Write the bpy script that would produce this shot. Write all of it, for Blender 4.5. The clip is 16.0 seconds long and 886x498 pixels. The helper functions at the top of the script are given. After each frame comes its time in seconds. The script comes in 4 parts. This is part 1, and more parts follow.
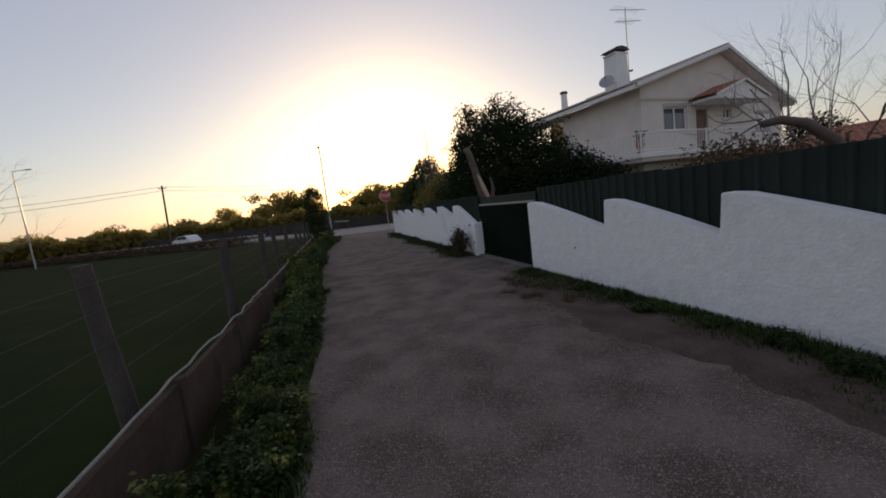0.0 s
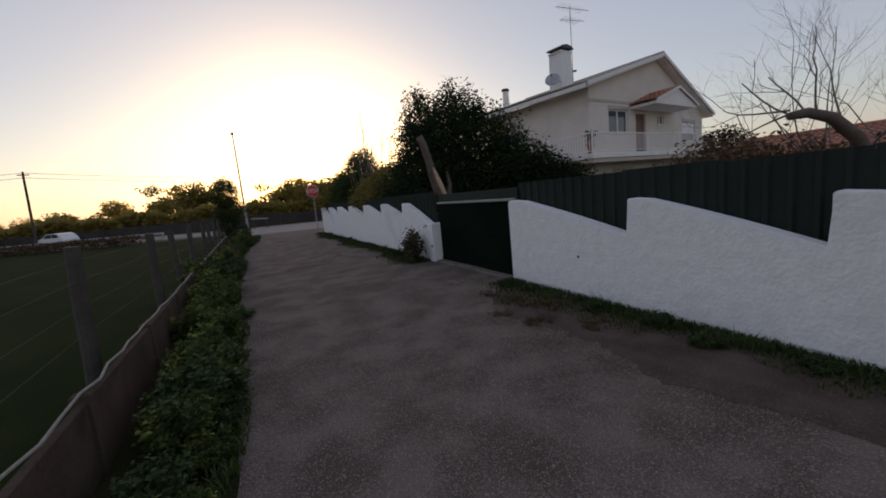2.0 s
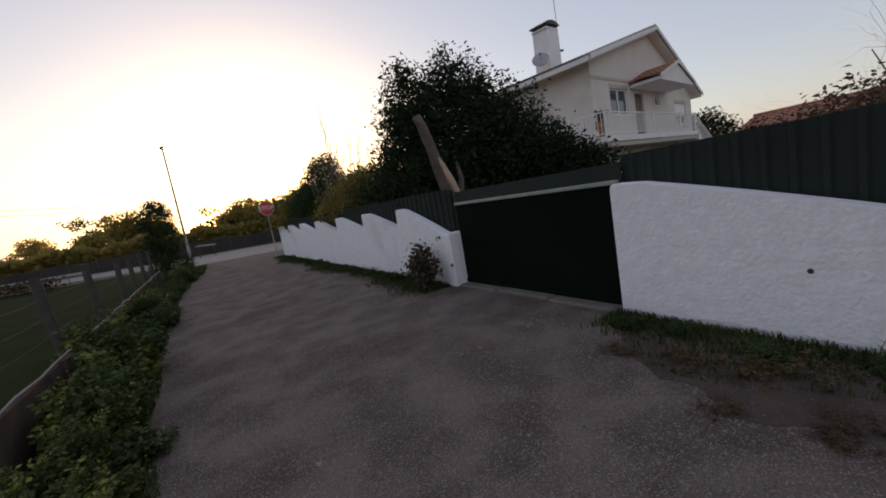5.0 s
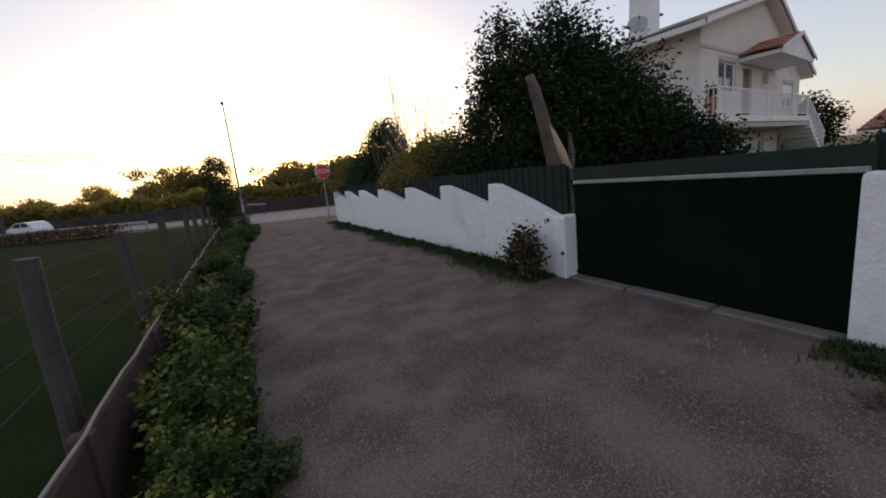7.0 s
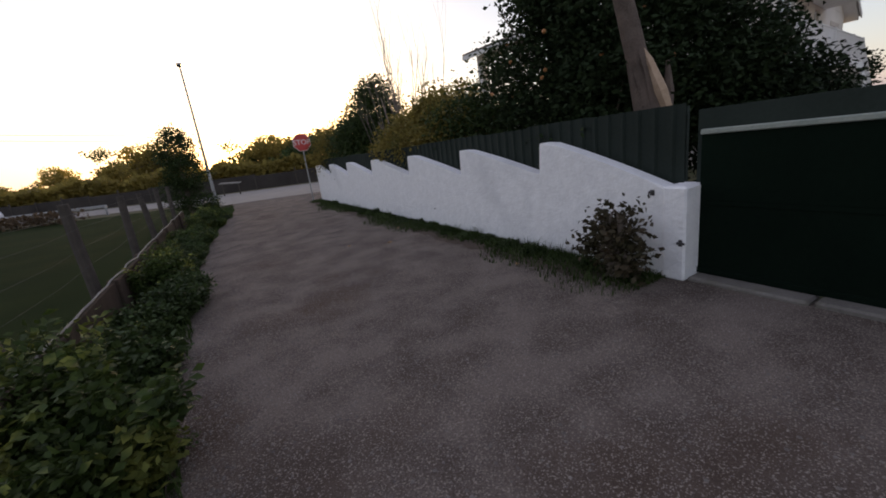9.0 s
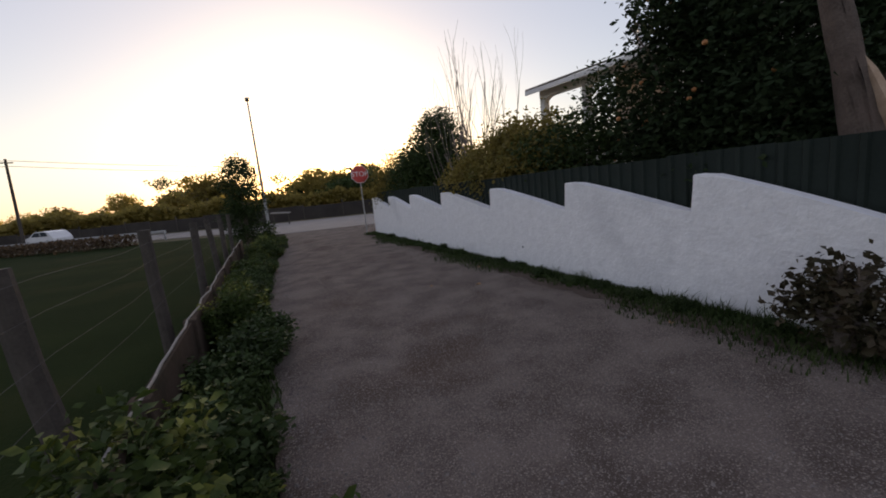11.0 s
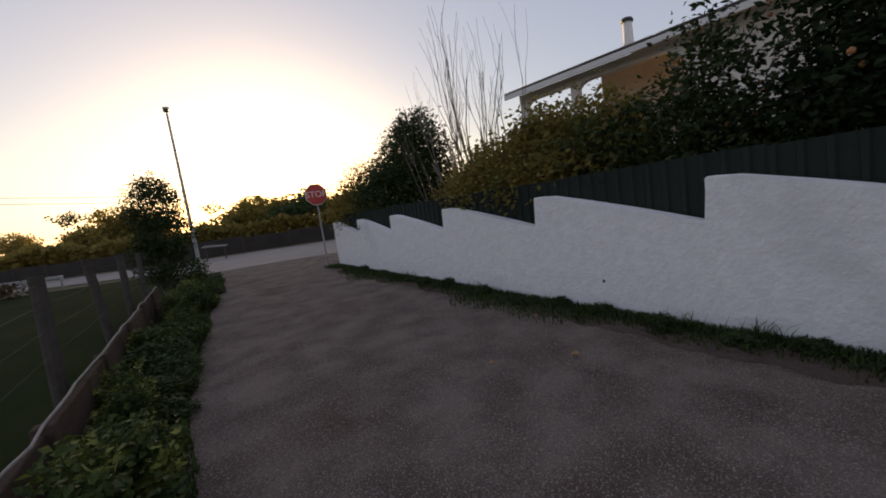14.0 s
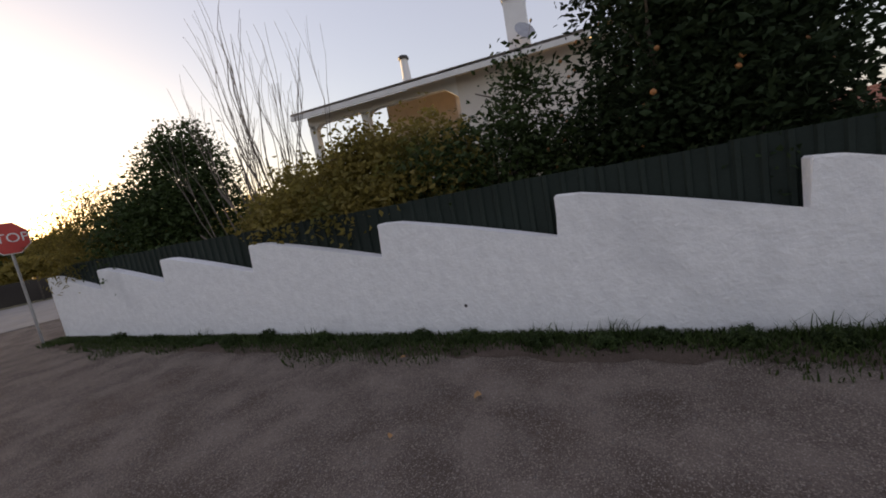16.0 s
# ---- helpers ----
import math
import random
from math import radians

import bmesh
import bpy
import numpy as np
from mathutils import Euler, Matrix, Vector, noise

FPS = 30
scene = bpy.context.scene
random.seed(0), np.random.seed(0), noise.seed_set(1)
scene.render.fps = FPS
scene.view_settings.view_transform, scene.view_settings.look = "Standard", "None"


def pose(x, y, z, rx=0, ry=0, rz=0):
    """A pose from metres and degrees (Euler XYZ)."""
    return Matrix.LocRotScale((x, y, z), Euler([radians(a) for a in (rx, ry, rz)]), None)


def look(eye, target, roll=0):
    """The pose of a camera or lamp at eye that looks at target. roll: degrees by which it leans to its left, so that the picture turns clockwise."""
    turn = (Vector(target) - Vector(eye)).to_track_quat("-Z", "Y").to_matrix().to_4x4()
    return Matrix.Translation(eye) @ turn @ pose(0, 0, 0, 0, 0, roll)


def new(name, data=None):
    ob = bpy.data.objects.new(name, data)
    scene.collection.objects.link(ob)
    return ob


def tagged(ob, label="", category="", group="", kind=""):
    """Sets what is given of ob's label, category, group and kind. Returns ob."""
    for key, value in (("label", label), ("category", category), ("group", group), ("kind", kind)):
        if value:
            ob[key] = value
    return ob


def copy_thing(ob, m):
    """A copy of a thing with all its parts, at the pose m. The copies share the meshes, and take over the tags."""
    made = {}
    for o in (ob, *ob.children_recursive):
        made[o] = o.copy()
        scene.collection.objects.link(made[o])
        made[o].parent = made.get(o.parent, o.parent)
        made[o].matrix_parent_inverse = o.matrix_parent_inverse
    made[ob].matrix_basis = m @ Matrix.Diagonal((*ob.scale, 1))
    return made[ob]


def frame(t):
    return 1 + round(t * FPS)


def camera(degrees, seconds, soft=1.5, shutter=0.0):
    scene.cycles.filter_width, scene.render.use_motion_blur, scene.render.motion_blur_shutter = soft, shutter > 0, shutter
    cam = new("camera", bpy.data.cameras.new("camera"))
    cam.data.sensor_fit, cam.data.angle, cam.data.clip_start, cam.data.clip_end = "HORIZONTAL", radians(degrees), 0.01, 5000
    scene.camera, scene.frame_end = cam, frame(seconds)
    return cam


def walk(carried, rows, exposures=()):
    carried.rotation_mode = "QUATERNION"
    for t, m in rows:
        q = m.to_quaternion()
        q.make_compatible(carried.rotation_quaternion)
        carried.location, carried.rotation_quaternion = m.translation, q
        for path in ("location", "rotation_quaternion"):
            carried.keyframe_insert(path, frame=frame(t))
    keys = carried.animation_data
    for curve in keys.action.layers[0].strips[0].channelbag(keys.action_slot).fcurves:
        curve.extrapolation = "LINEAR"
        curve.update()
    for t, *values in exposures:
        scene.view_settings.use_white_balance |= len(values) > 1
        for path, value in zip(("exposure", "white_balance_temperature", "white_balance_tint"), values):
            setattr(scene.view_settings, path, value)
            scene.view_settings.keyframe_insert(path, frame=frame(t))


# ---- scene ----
cam = camera(97.30, 16.0, soft=1.8)
PATH = [
    (0.0, -0.257, 0.615, 1.713, -15.81, -6.77, 6.96),
    (0.5, -0.420, 0.924, 1.719, -14.69, -9.71, 3.95),
    (1.0, -0.525, 1.582, 1.697, -19.82, -11.09, -3.03),
    (1.5, -0.457, 2.060, 1.718, -23.17, -9.67, 4.56),
    (2.0, -0.417, 2.507, 1.740, -26.67, -8.11, 5.57),
    (2.5, -0.267, 2.953, 1.757, -31.32, -8.20, 5.08),
    (3.0, -0.015, 3.636, 1.781, -31.49, -5.75, 7.36),
    (5.5, -0.135, 6.011, 1.663, -32.64, -8.07, 10.41),
    (6.0, -0.647, 6.306, 1.678, -26.40, -7.78, 7.61),
    (6.5, -0.322, 6.837, 1.643, -31.11, -8.86, 5.58),
    (7.0, -0.636, 7.113, 1.804, -27.55, -10.57, 5.81),
    (7.5, -0.383, 7.576, 1.805, -33.23, -11.33, 6.19),
    (8.0, -0.013, 8.523, 1.660, -33.16, -13.44, 9.62),
    (8.5, -0.401, 8.943, 1.667, -27.32, -12.65, 6.73),
    (9.0, -0.232, 9.429, 1.682, -30.01, -14.67, 7.19),
    (9.5, -0.372, 9.819, 1.709, -27.84, -13.29, 9.21),
    (10.0, -0.765, 10.058, 1.706, -24.33, -11.56, 5.87),
    (12.5, -0.705, 12.415, 1.715, -30.38, -5.54, 8.02),
    (13.0, -0.187, 13.054, 1.651, -38.51, -6.94, 5.81),
    (13.5, -0.312, 13.505, 1.670, -34.93, -6.41, 10.16),
    (14.0, -0.578, 13.875, 1.682, -32.98, -6.61, 8.18),
    (14.5, -0.397, 14.333, 1.656, -39.88, -6.95, 5.55),
    (15.0, -0.162, 14.719, 1.661, -44.82, -7.65, 8.60),
    (15.5, -0.092, 15.055, 1.732, -56.52, -7.47, 6.76),
    (16.0, -0.544, 15.023, 1.818, -64.93, -8.11, 10.59),
]
EXPOSURE = [(0, 0.0, 6500, 10), (1.5, 0.0, 6500, 10), (3, 0.16, 6550, 10), (5.5, 0.32, 6600, 11), (8.5, 0.58, 6600, 11), (10, 0.53, 6600, 11), (12.5, 0.12, 6550, 11), (14.5, 0.12, 6600, 11), (15.5, 0.3, 6850, 11), (16, 0.58, 6900, 11)]
walk(cam, [(t, pose(x, y, z, 90 + pitch, roll, yaw)) for t, x, y, z, yaw, pitch, roll in PATH], EXPOSURE)

# ---- world and light ----
world = bpy.data.worlds.new("dusk")
scene.world = world
world.use_nodes = True
wn, wl = world.node_tree.nodes, world.node_tree.links
wn.clear()
sky = wn.new("ShaderNodeTexSky")
sky.sky_type = "NISHITA"
sky.sun_disc = False
sky.sun_elevation = radians(5.0)
sky.sun_rotation = radians(9.0)
sky.air_density, sky.dust_density, sky.ozone_density = 1.0, 1.2, 1.0
haze = wn.new("ShaderNodeMixRGB")
haze.blend_type = "ADD"
haze.inputs[0].default_value = 1.0
haze.inputs[2].default_value = (2.0, 1.92, 2.55, 1)
pale = wn.new("ShaderNodeHueSaturation")
pale.inputs["Saturation"].default_value = 0.92
wl.new(sky.outputs[0], pale.inputs["Color"])
wl.new(pale.outputs[0], haze.inputs[1])
bg = wn.new("ShaderNodeBackground")
bg.inputs[1].default_value = 0.115
wo = wn.new("ShaderNodeOutputWorld")
wl.new(haze.outputs[0], bg.inputs[0])
wl.new(bg.outputs[0], wo.inputs[0])
sun = new("sun", bpy.data.lights.new("sun", "SUN"))
sun.data.energy, sun.data.angle, sun.data.color = 5.0, radians(1.5), (1.0, 0.66, 0.30)
sun.matrix_world = look((14, 90, 3.4), (0, 0, 0))


# ---- materials ----
def mat(name, a, b, rough=0.8, scale=6.0, fine=60.0, bump=0.3, dist=0.01, vary=0.0, spot=None, metal=0.0, trans=0.0, mix=(0.35, 0.65), spot2=None):
    """Two colours mixed by coarse and fine noise, with bump; vary: per object or island change; spot: (colour, scale, low, high)."""
    m = bpy.data.materials.new(name)
    m.use_nodes = True
    n, l = m.node_tree.nodes, m.node_tree.links
    p = n["Principled BSDF"]
    p.inputs["Roughness"].default_value, p.inputs["Metallic"].default_value = rough, metal
    tc = n.new("ShaderNodeTexCoord")
    n1, n2 = n.new("ShaderNodeTexNoise"), n.new("ShaderNodeTexNoise")
    for k, s in ((n1, scale), (n2, fine)):
        k.inputs["Scale"].default_value, k.inputs["Detail"].default_value = s, 6.0
        l.new(tc.outputs["Object"], k.inputs["Vector"])
    add = n.new("ShaderNodeMath")
    add.operation = "MULTIPLY_ADD"
    add.inputs[1].default_value = 0.6
    l.new(n1.outputs["Fac"], add.inputs[0])
    sc = n.new("ShaderNodeMath")
    sc.operation = "MULTIPLY"
    sc.inputs[1].default_value = 0.4
    l.new(n2.outputs["Fac"], sc.inputs[0])
    l.new(sc.outputs[0], add.inputs[2])
    rg = n.new("ShaderNodeMapRange")
    rg.inputs[1].default_value, rg.inputs[2].default_value = mix
    l.new(add.outputs[0], rg.inputs[0])
    mx = n.new("ShaderNodeMixRGB")
    mx.inputs[1].default_value, mx.inputs[2].default_value = (*a, 1), (*b, 1)
    l.new(rg.outputs[0], mx.inputs[0])
    out = mx.outputs[0]
    for spot in [q for q in (spot, spot2) if q]:
        n3 = n.new("ShaderNodeTexNoise")
        n3.inputs["Scale"].default_value, n3.inputs["Detail"].default_value = spot[1], 5.0
        l.new(tc.outputs["Object"], n3.inputs["Vector"])
        r3 = n.new("ShaderNodeMapRange")
        r3.inputs[1].default_value, r3.inputs[2].default_value = spot[2], spot[3]
        l.new(n3.outputs["Fac"], r3.inputs[0])
        m3 = n.new("ShaderNodeMixRGB")
        l.new(r3.outputs[0], m3.inputs[0])
        l.new(out, m3.inputs[1])
        m3.inputs[2].default_value = (*spot[0], 1)
        out = m3.outputs[0]
    if vary:
        oi, ge = n.new("ShaderNodeObjectInfo"), n.new("ShaderNodeNewGeometry")
        s = n.new("ShaderNodeMath")
        l.new(oi.outputs["Random"], s.inputs[0])
        l.new(ge.outputs["Random Per Island"], s.inputs[1])
        r = n.new("ShaderNodeMapRange")
        r.inputs[2].default_value = 2.0
        r.inputs[3].default_value, r.inputs[4].default_value = 1 - vary, 1 + vary
        l.new(s.outputs[0], r.inputs[0])
        hs = n.new("ShaderNodeHueSaturation")
        l.new(r.outputs[0], hs.inputs["Value"])
        l.new(out, hs.inputs["Color"])
        out = hs.outputs[0]
    l.new(out, p.inputs["Base Color"])
    if bump:
        bp = n.new("ShaderNodeBump")
        bp.inputs["Strength"].default_value, bp.inputs["Distance"].default_value = bump, dist
        l.new(n2.outputs["Fac"] if fine >= 55 else add.outputs[0], bp.inputs["Height"])
        l.new(bp.outputs[0], p.inputs["Normal"])
    if trans:
        t = n.new("ShaderNodeBsdfTranslucent")
        l.new(out, t.inputs[0])
        ms = n.new("ShaderNodeMixShader")
        ms.inputs[0].default_value = trans
        l.new(p.outputs[0], ms.inputs[1])
        l.new(t.outputs[0], ms.inputs[2])
        l.new(ms.outputs[0], n["Material Output"].inputs[0])
    return m


M_EARTH = mat("earth", (0.10, 0.075, 0.05), (0.07, 0.08, 0.035), 0.95, 0.6, 18, 0.5, 0.03)
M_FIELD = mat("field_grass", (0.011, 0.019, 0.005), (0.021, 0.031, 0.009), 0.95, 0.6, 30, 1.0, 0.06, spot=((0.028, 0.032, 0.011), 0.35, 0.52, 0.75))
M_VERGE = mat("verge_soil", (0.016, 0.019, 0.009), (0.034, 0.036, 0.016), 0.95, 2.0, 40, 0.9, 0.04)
M_LANE = mat("worn_asphalt", (0.088, 0.069, 0.058), (0.178, 0.146, 0.126), 0.95, 1.7, 85, 1.0, 0.02, spot=((0.078, 0.054, 0.041), 0.55, 0.54, 0.70), spot2=((0.29, 0.25, 0.215), 95, 0.56, 0.63), mix=(0.42, 0.58))
M_SOIL = mat("brown_soil", (0.050, 0.036, 0.028), (0.120, 0.092, 0.075), 0.95, 2.2, 70, 1.0, 0.02, spot=((0.16, 0.13, 0.11), 60, 0.60, 0.68))
M_ROAD = mat("pale_road", (0.19, 0.172, 0.158), (0.265, 0.243, 0.222), 0.9, 0.8, 60, 0.4, 0.01)
M_PEBBLE = mat("pebble", (0.12, 0.10, 0.09), (0.26, 0.23, 0.205), 0.9, 3, 40, 0.2, 0.005, vary=0.5)
M_STUCCO = mat("white_stucco", (0.765, 0.762, 0.768), (0.86, 0.857, 0.86), 0.9, 7.0, 26, 0.9, 0.03, spot=((0.66, 0.66, 0.67), 0.9, 0.58, 0.8))
M_STAIN = mat("stained_stucco", (0.60, 0.58, 0.55), (0.76, 0.76, 0.78), 0.9, 3.0, 40, 0.6, 0.015)
M_GREEN = mat("dark_green_metal", (0.015, 0.022, 0.018), (0.023, 0.032, 0.027), 0.7, 1.2, 30, 0.12, 0.01, vary=0.12)
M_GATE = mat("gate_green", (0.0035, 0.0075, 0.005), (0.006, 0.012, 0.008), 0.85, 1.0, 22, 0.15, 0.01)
M_RAIL = mat("weathered_rail", (0.20, 0.24, 0.21), (0.32, 0.34, 0.30), 0.6, 4, 40, 0.1, 0.01)
M_CONC = mat("concrete", (0.13, 0.12, 0.107), (0.20, 0.185, 0.165), 0.9, 2.5, 45, 0.5, 0.01, vary=0.1, spot=((0.13, 0.12, 0.09), 3, 0.55, 0.75))
M_SLAB = mat("brown_slab", (0.062, 0.046, 0.036), (0.10, 0.075, 0.059), 0.9, 2.2, 35, 0.5, 0.01, vary=0.15, spot=((0.045, 0.042, 0.03), 2.5, 0.52, 0.72))
M_POST = mat("grey_wood", (0.042, 0.034, 0.028), (0.075, 0.062, 0.052), 0.9, 8, 60, 0.6, 0.01, vary=0.15)
M_TAPE = mat("pale_rope", (0.20, 0.185, 0.165), (0.30, 0.28, 0.25), 0.8, 20, 80, 0.2, 0.005)
M_WIRE = mat("wire", (0.05, 0.046, 0.043), (0.085, 0.08, 0.076), 0.75, 10, 60, 0.0, metal=0.2)
M_HOUSE = mat("cream_plaster", (0.60, 0.545, 0.49), (0.69, 0.635, 0.575), 0.9, 1.2, 30, 0.25, 0.01, spot=((0.52, 0.465, 0.41), 0.7, 0.58, 0.82))
M_TRIM = mat("white_trim", (0.70, 0.68, 0.66), (0.80, 0.78, 0.76), 0.8, 2, 40, 0.15, 0.01)
M_TILE = mat("clay_tile", (0.30, 0.115, 0.07), (0.44, 0.20, 0.125), 0.85, 3, 40, 0.4, 0.01, vary=0.3, spot=((0.16, 0.12, 0.09), 2, 0.55, 0.75))
M_ROOF = mat("grey_tile", (0.30, 0.26, 0.23), (0.42, 0.37, 0.33), 0.85, 3, 40, 0.4, 0.01, vary=0.2)
M_DOOR = mat("dark_wood_door", (0.10, 0.045, 0.03), (0.15, 0.07, 0.045), 0.5, 3, 50, 0.2, 0.005)
M_FRAME = mat("white_frame", (0.74, 0.74, 0.75), (0.82, 0.82, 0.83), 0.45, 4, 50, 0.05)
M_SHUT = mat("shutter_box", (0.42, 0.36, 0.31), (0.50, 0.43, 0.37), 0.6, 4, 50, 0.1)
M_CHIM = mat("chimney_paint", (0.74, 0.73, 0.73), (0.82, 0.81, 0.80), 0.85, 2, 40, 0.2, spot=((0.45, 0.43, 0.42), 1.6, 0.62, 0.85))
M_DARK = mat("soot_metal", (0.035, 0.033, 0.033), (0.06, 0.055, 0.055), 0.6, 6, 40, 0.2)
M_STEEL = mat("galvanised_steel", (0.30, 0.30, 0.31), (0.42, 0.42, 0.43), 0.45, 5, 60, 0.1, metal=0.7)
M_TERRA = mat("terracotta", (0.33, 0.15, 0.09), (0.42, 0.21, 0.13), 0.85, 6, 50, 0.2)
M_INSIDE = mat("dim_inside", (0.06, 0.05, 0.045), (0.09, 0.075, 0.065), 0.9, 2, 20, 0.1)
M_RED = mat("sign_red", (0.50, 0.05, 0.045), (0.60, 0.075, 0.06), 0.5, 3, 60, 0.05)
M_WHITE = mat("sign_white", (0.76, 0.75, 0.74), (0.84, 0.83, 0.82), 0.5, 4, 50, 0.05)
M_BARK = mat("bark", (0.10, 0.08, 0.065), (0.19, 0.155, 0.13), 0.95, 7, 50, 0.9, 0.02)
M_DEAD = mat("dead_trunk", (0.075, 0.055, 0.045), (0.15, 0.115, 0.095), 0.9, 6, 45, 0.9, 0.03, spot=((0.12, 0.085, 0.07), 3, 0.5, 0.7))
M_SPLIT = mat("split_wood", (0.36, 0.25, 0.17), (0.48, 0.35, 0.25), 0.85, 9, 60, 0.5, 0.01)
M_TWIG = mat("pale_twig", (0.14, 0.112, 0.095), (0.215, 0.178, 0.15), 0.9, 10, 60, 0.2)
M_DTWIG = mat("dark_twig", (0.13, 0.105, 0.095), (0.20, 0.165, 0.15), 0.9, 10, 60, 0.2)
LEAF = dict(rough=0.55, scale=3, fine=40, bump=0.0, vary=0.45)
M_LDARK = mat("leaf_dark", (0.012, 0.023, 0.008), (0.024, 0.037, 0.014), trans=0.12, **{**LEAF, "rough": 0.8})
M_LMID = mat("leaf_mid", (0.034, 0.056, 0.017), (0.060, 0.087, 0.028), trans=0.25, **LEAF)
M_LWEED = mat("leaf_weed", (0.030, 0.054, 0.012), (0.075, 0.105, 0.024), trans=0.25, spot=((0.25, 0.26, 0.06), 2.6, 0.53, 0.64), **LEAF)
M_LYELL = mat("leaf_yellowing", (0.17, 0.145, 0.035), (0.26, 0.20, 0.055), trans=0.45, spot=((0.07, 0.09, 0.025), 0.8, 0.56, 0.70), **LEAF)
M_LRUST = mat("leaf_rusty", (0.07, 0.05, 0.028), (0.12, 0.075, 0.04), trans=0.25, **LEAF)
M_LBRONZE = mat("leaf_bronze", (0.034, 0.036, 0.016), (0.075, 0.052, 0.032), trans=0.2, **LEAF)
# distant leaves lightened towards yellow: hazy glare is put into their colour
M_LFAR_VEIL = mat("leaf_far_veiled", (0.24, 0.20, 0.055), (0.34, 0.265, 0.075), trans=0.65, **LEAF)
M_GRASS = mat("grass_blade", (0.030, 0.052, 0.012), (0.062, 0.088, 0.024), 0.7, 1.5, 20, 0.0, vary=0.4, trans=0.2)
M_FRUIT = mat("orange_fruit", (0.33, 0.13, 0.04), (0.42, 0.19, 0.06), 0.5, 8, 40, 0.05, vary=0.15)
M_DEADLEAF = mat("fallen_leaf", (0.28, 0.15, 0.06), (0.40, 0.24, 0.10), 0.8, 8, 40, 0.2, vary=0.3)
M_CAR = mat("white_car_paint", (0.62, 0.62, 0.63), (0.70, 0.70, 0.71), 0.25, 3, 40, 0.0)
M_RUBBER = mat("rubber", (0.02, 0.02, 0.02), (0.035, 0.035, 0.035), 0.8, 5, 40, 0.1)
M_MESH = mat("dark_screen", (0.035, 0.030, 0.028), (0.06, 0.052, 0.046), 0.9, 0.8, 25, 0.4, 0.02)


def glass_mat():
    m = bpy.data.materials.new("window_glass")
    m.use_nodes = True
    p = m.node_tree.nodes["Principled BSDF"]
    p.inputs["Base Color"].default_value = (0.05, 0.06, 0.07, 1)
    p.inputs["Roughness"].default_value = 0.06
    p.inputs["Specular IOR Level"].default_value = 0.8
    return m


M_GLASS = glass_mat()
for m in (M_LANE, M_SOIL, M_FIELD, M_GATE, M_GREEN, M_EARTH, M_GRASS, M_LDARK, M_LMID, M_LWEED, M_LFAR_VEIL, M_LRUST, M_LBRONZE, M_LYELL, M_SLAB, M_MESH, M_VERGE, M_CONC):
    m.node_tree.nodes["Principled BSDF"].inputs["Specular IOR Level"].default_value = 0.18
for m in (M_FIELD, M_VERGE, M_SLAB, M_GATE):
    m.node_tree.nodes["Principled BSDF"].inputs["Specular IOR Level"].default_value = 0.03


# ---- mesh helpers ----
def mesh_ob(name, verts, faces, material, parent=None, smooth=False):
    me = bpy.data.meshes.new(name)
    me.from_pydata([tuple(v) for v in verts], [], [tuple(f) for f in faces])
    me.materials.append(material)
    if smooth:
        me.polygons.foreach_set("use_smooth", [True] * len(me.polygons))
    me.update()
    ob = new(name, me)
    if parent is not None:
        ob.parent = parent
    return ob


def part(name, bm, material, parent=None, label="", smooth=False):
    me = bpy.data.meshes.new(name)
    bmesh.ops.recalc_face_normals(bm, faces=bm.faces)
    bm.to_mesh(me)
    bm.free()
    me.materials.append(material)
    if smooth:
        me.polygons.foreach_set("use_smooth", [True] * len(me.polygons))
    ob = new(name, me)
    if parent is not None:
        ob.parent = parent
    if label:
        ob["label"] = label
    return ob


def thing(name, m=None):
    ob = new(name)
    if m is not None:
        ob.matrix_basis = m
    return ob


def box(bm, x0, y0, z0, x1, y1, z1, bevel=0.0, m=None):
    r = bmesh.ops.create_cube(bm, size=1.0)
    vs = r["verts"]
    for v in vs:
        v.co = Vector((x0 + (v.co.x + 0.5) * (x1 - x0), y0 + (v.co.y + 0.5) * (y1 - y0), z0 + (v.co.z + 0.5) * (z1 - z0)))
    if bevel:
        es = list({e for v in vs for e in v.link_edges})
        g = bmesh.ops.bevel(bm, geom=es, offset=bevel, segments=1, affect="EDGES")
        vs = list({v for f in g["faces"] for v in f.verts})
    if m is not None:
        for v in vs:
            v.co = m @ v.co
    return bm


def boxes(*rows, bevel=0.0, m=None):
    bm = bmesh.new()
    for r in rows:
        box(bm, *r, bevel=bevel, m=m)
    return bm


def tube(bm, pts, radii, sides=7, cap=True):
    """A tapered tube along points."""
    pts = [Vector(p) for p in pts]
    rings = []
    ref = Vector((0.31, 0.17, 0.93)).normalized()
    for i, p in enumerate(pts):
        d = (pts[min(i + 1, len(pts) - 1)] - pts[max(i - 1, 0)]).normalized()
        a = d.cross(ref)
        if a.length < 0.05:
            a = d.cross(Vector((1, 0, 0)))
        a.normalize()
        b = d.cross(a)
        r = radii[i] if hasattr(radii, "__len__") else radii
        rings.append([bm.verts.new(p + r * (math.cos(2 * math.pi * k / sides) * a + math.sin(2 * math.pi * k / sides) * b)) for k in range(sides)])
    for r0, r1 in zip(rings, rings[1:]):
        for k in range(sides):
            bm.faces.new((r0[k], r0[(k + 1) % sides], r1[(k + 1) % sides], r1[k]))
    if cap:
        bm.faces.new(rings[0][::-1])
        bm.faces.new(rings[-1])
    return bm


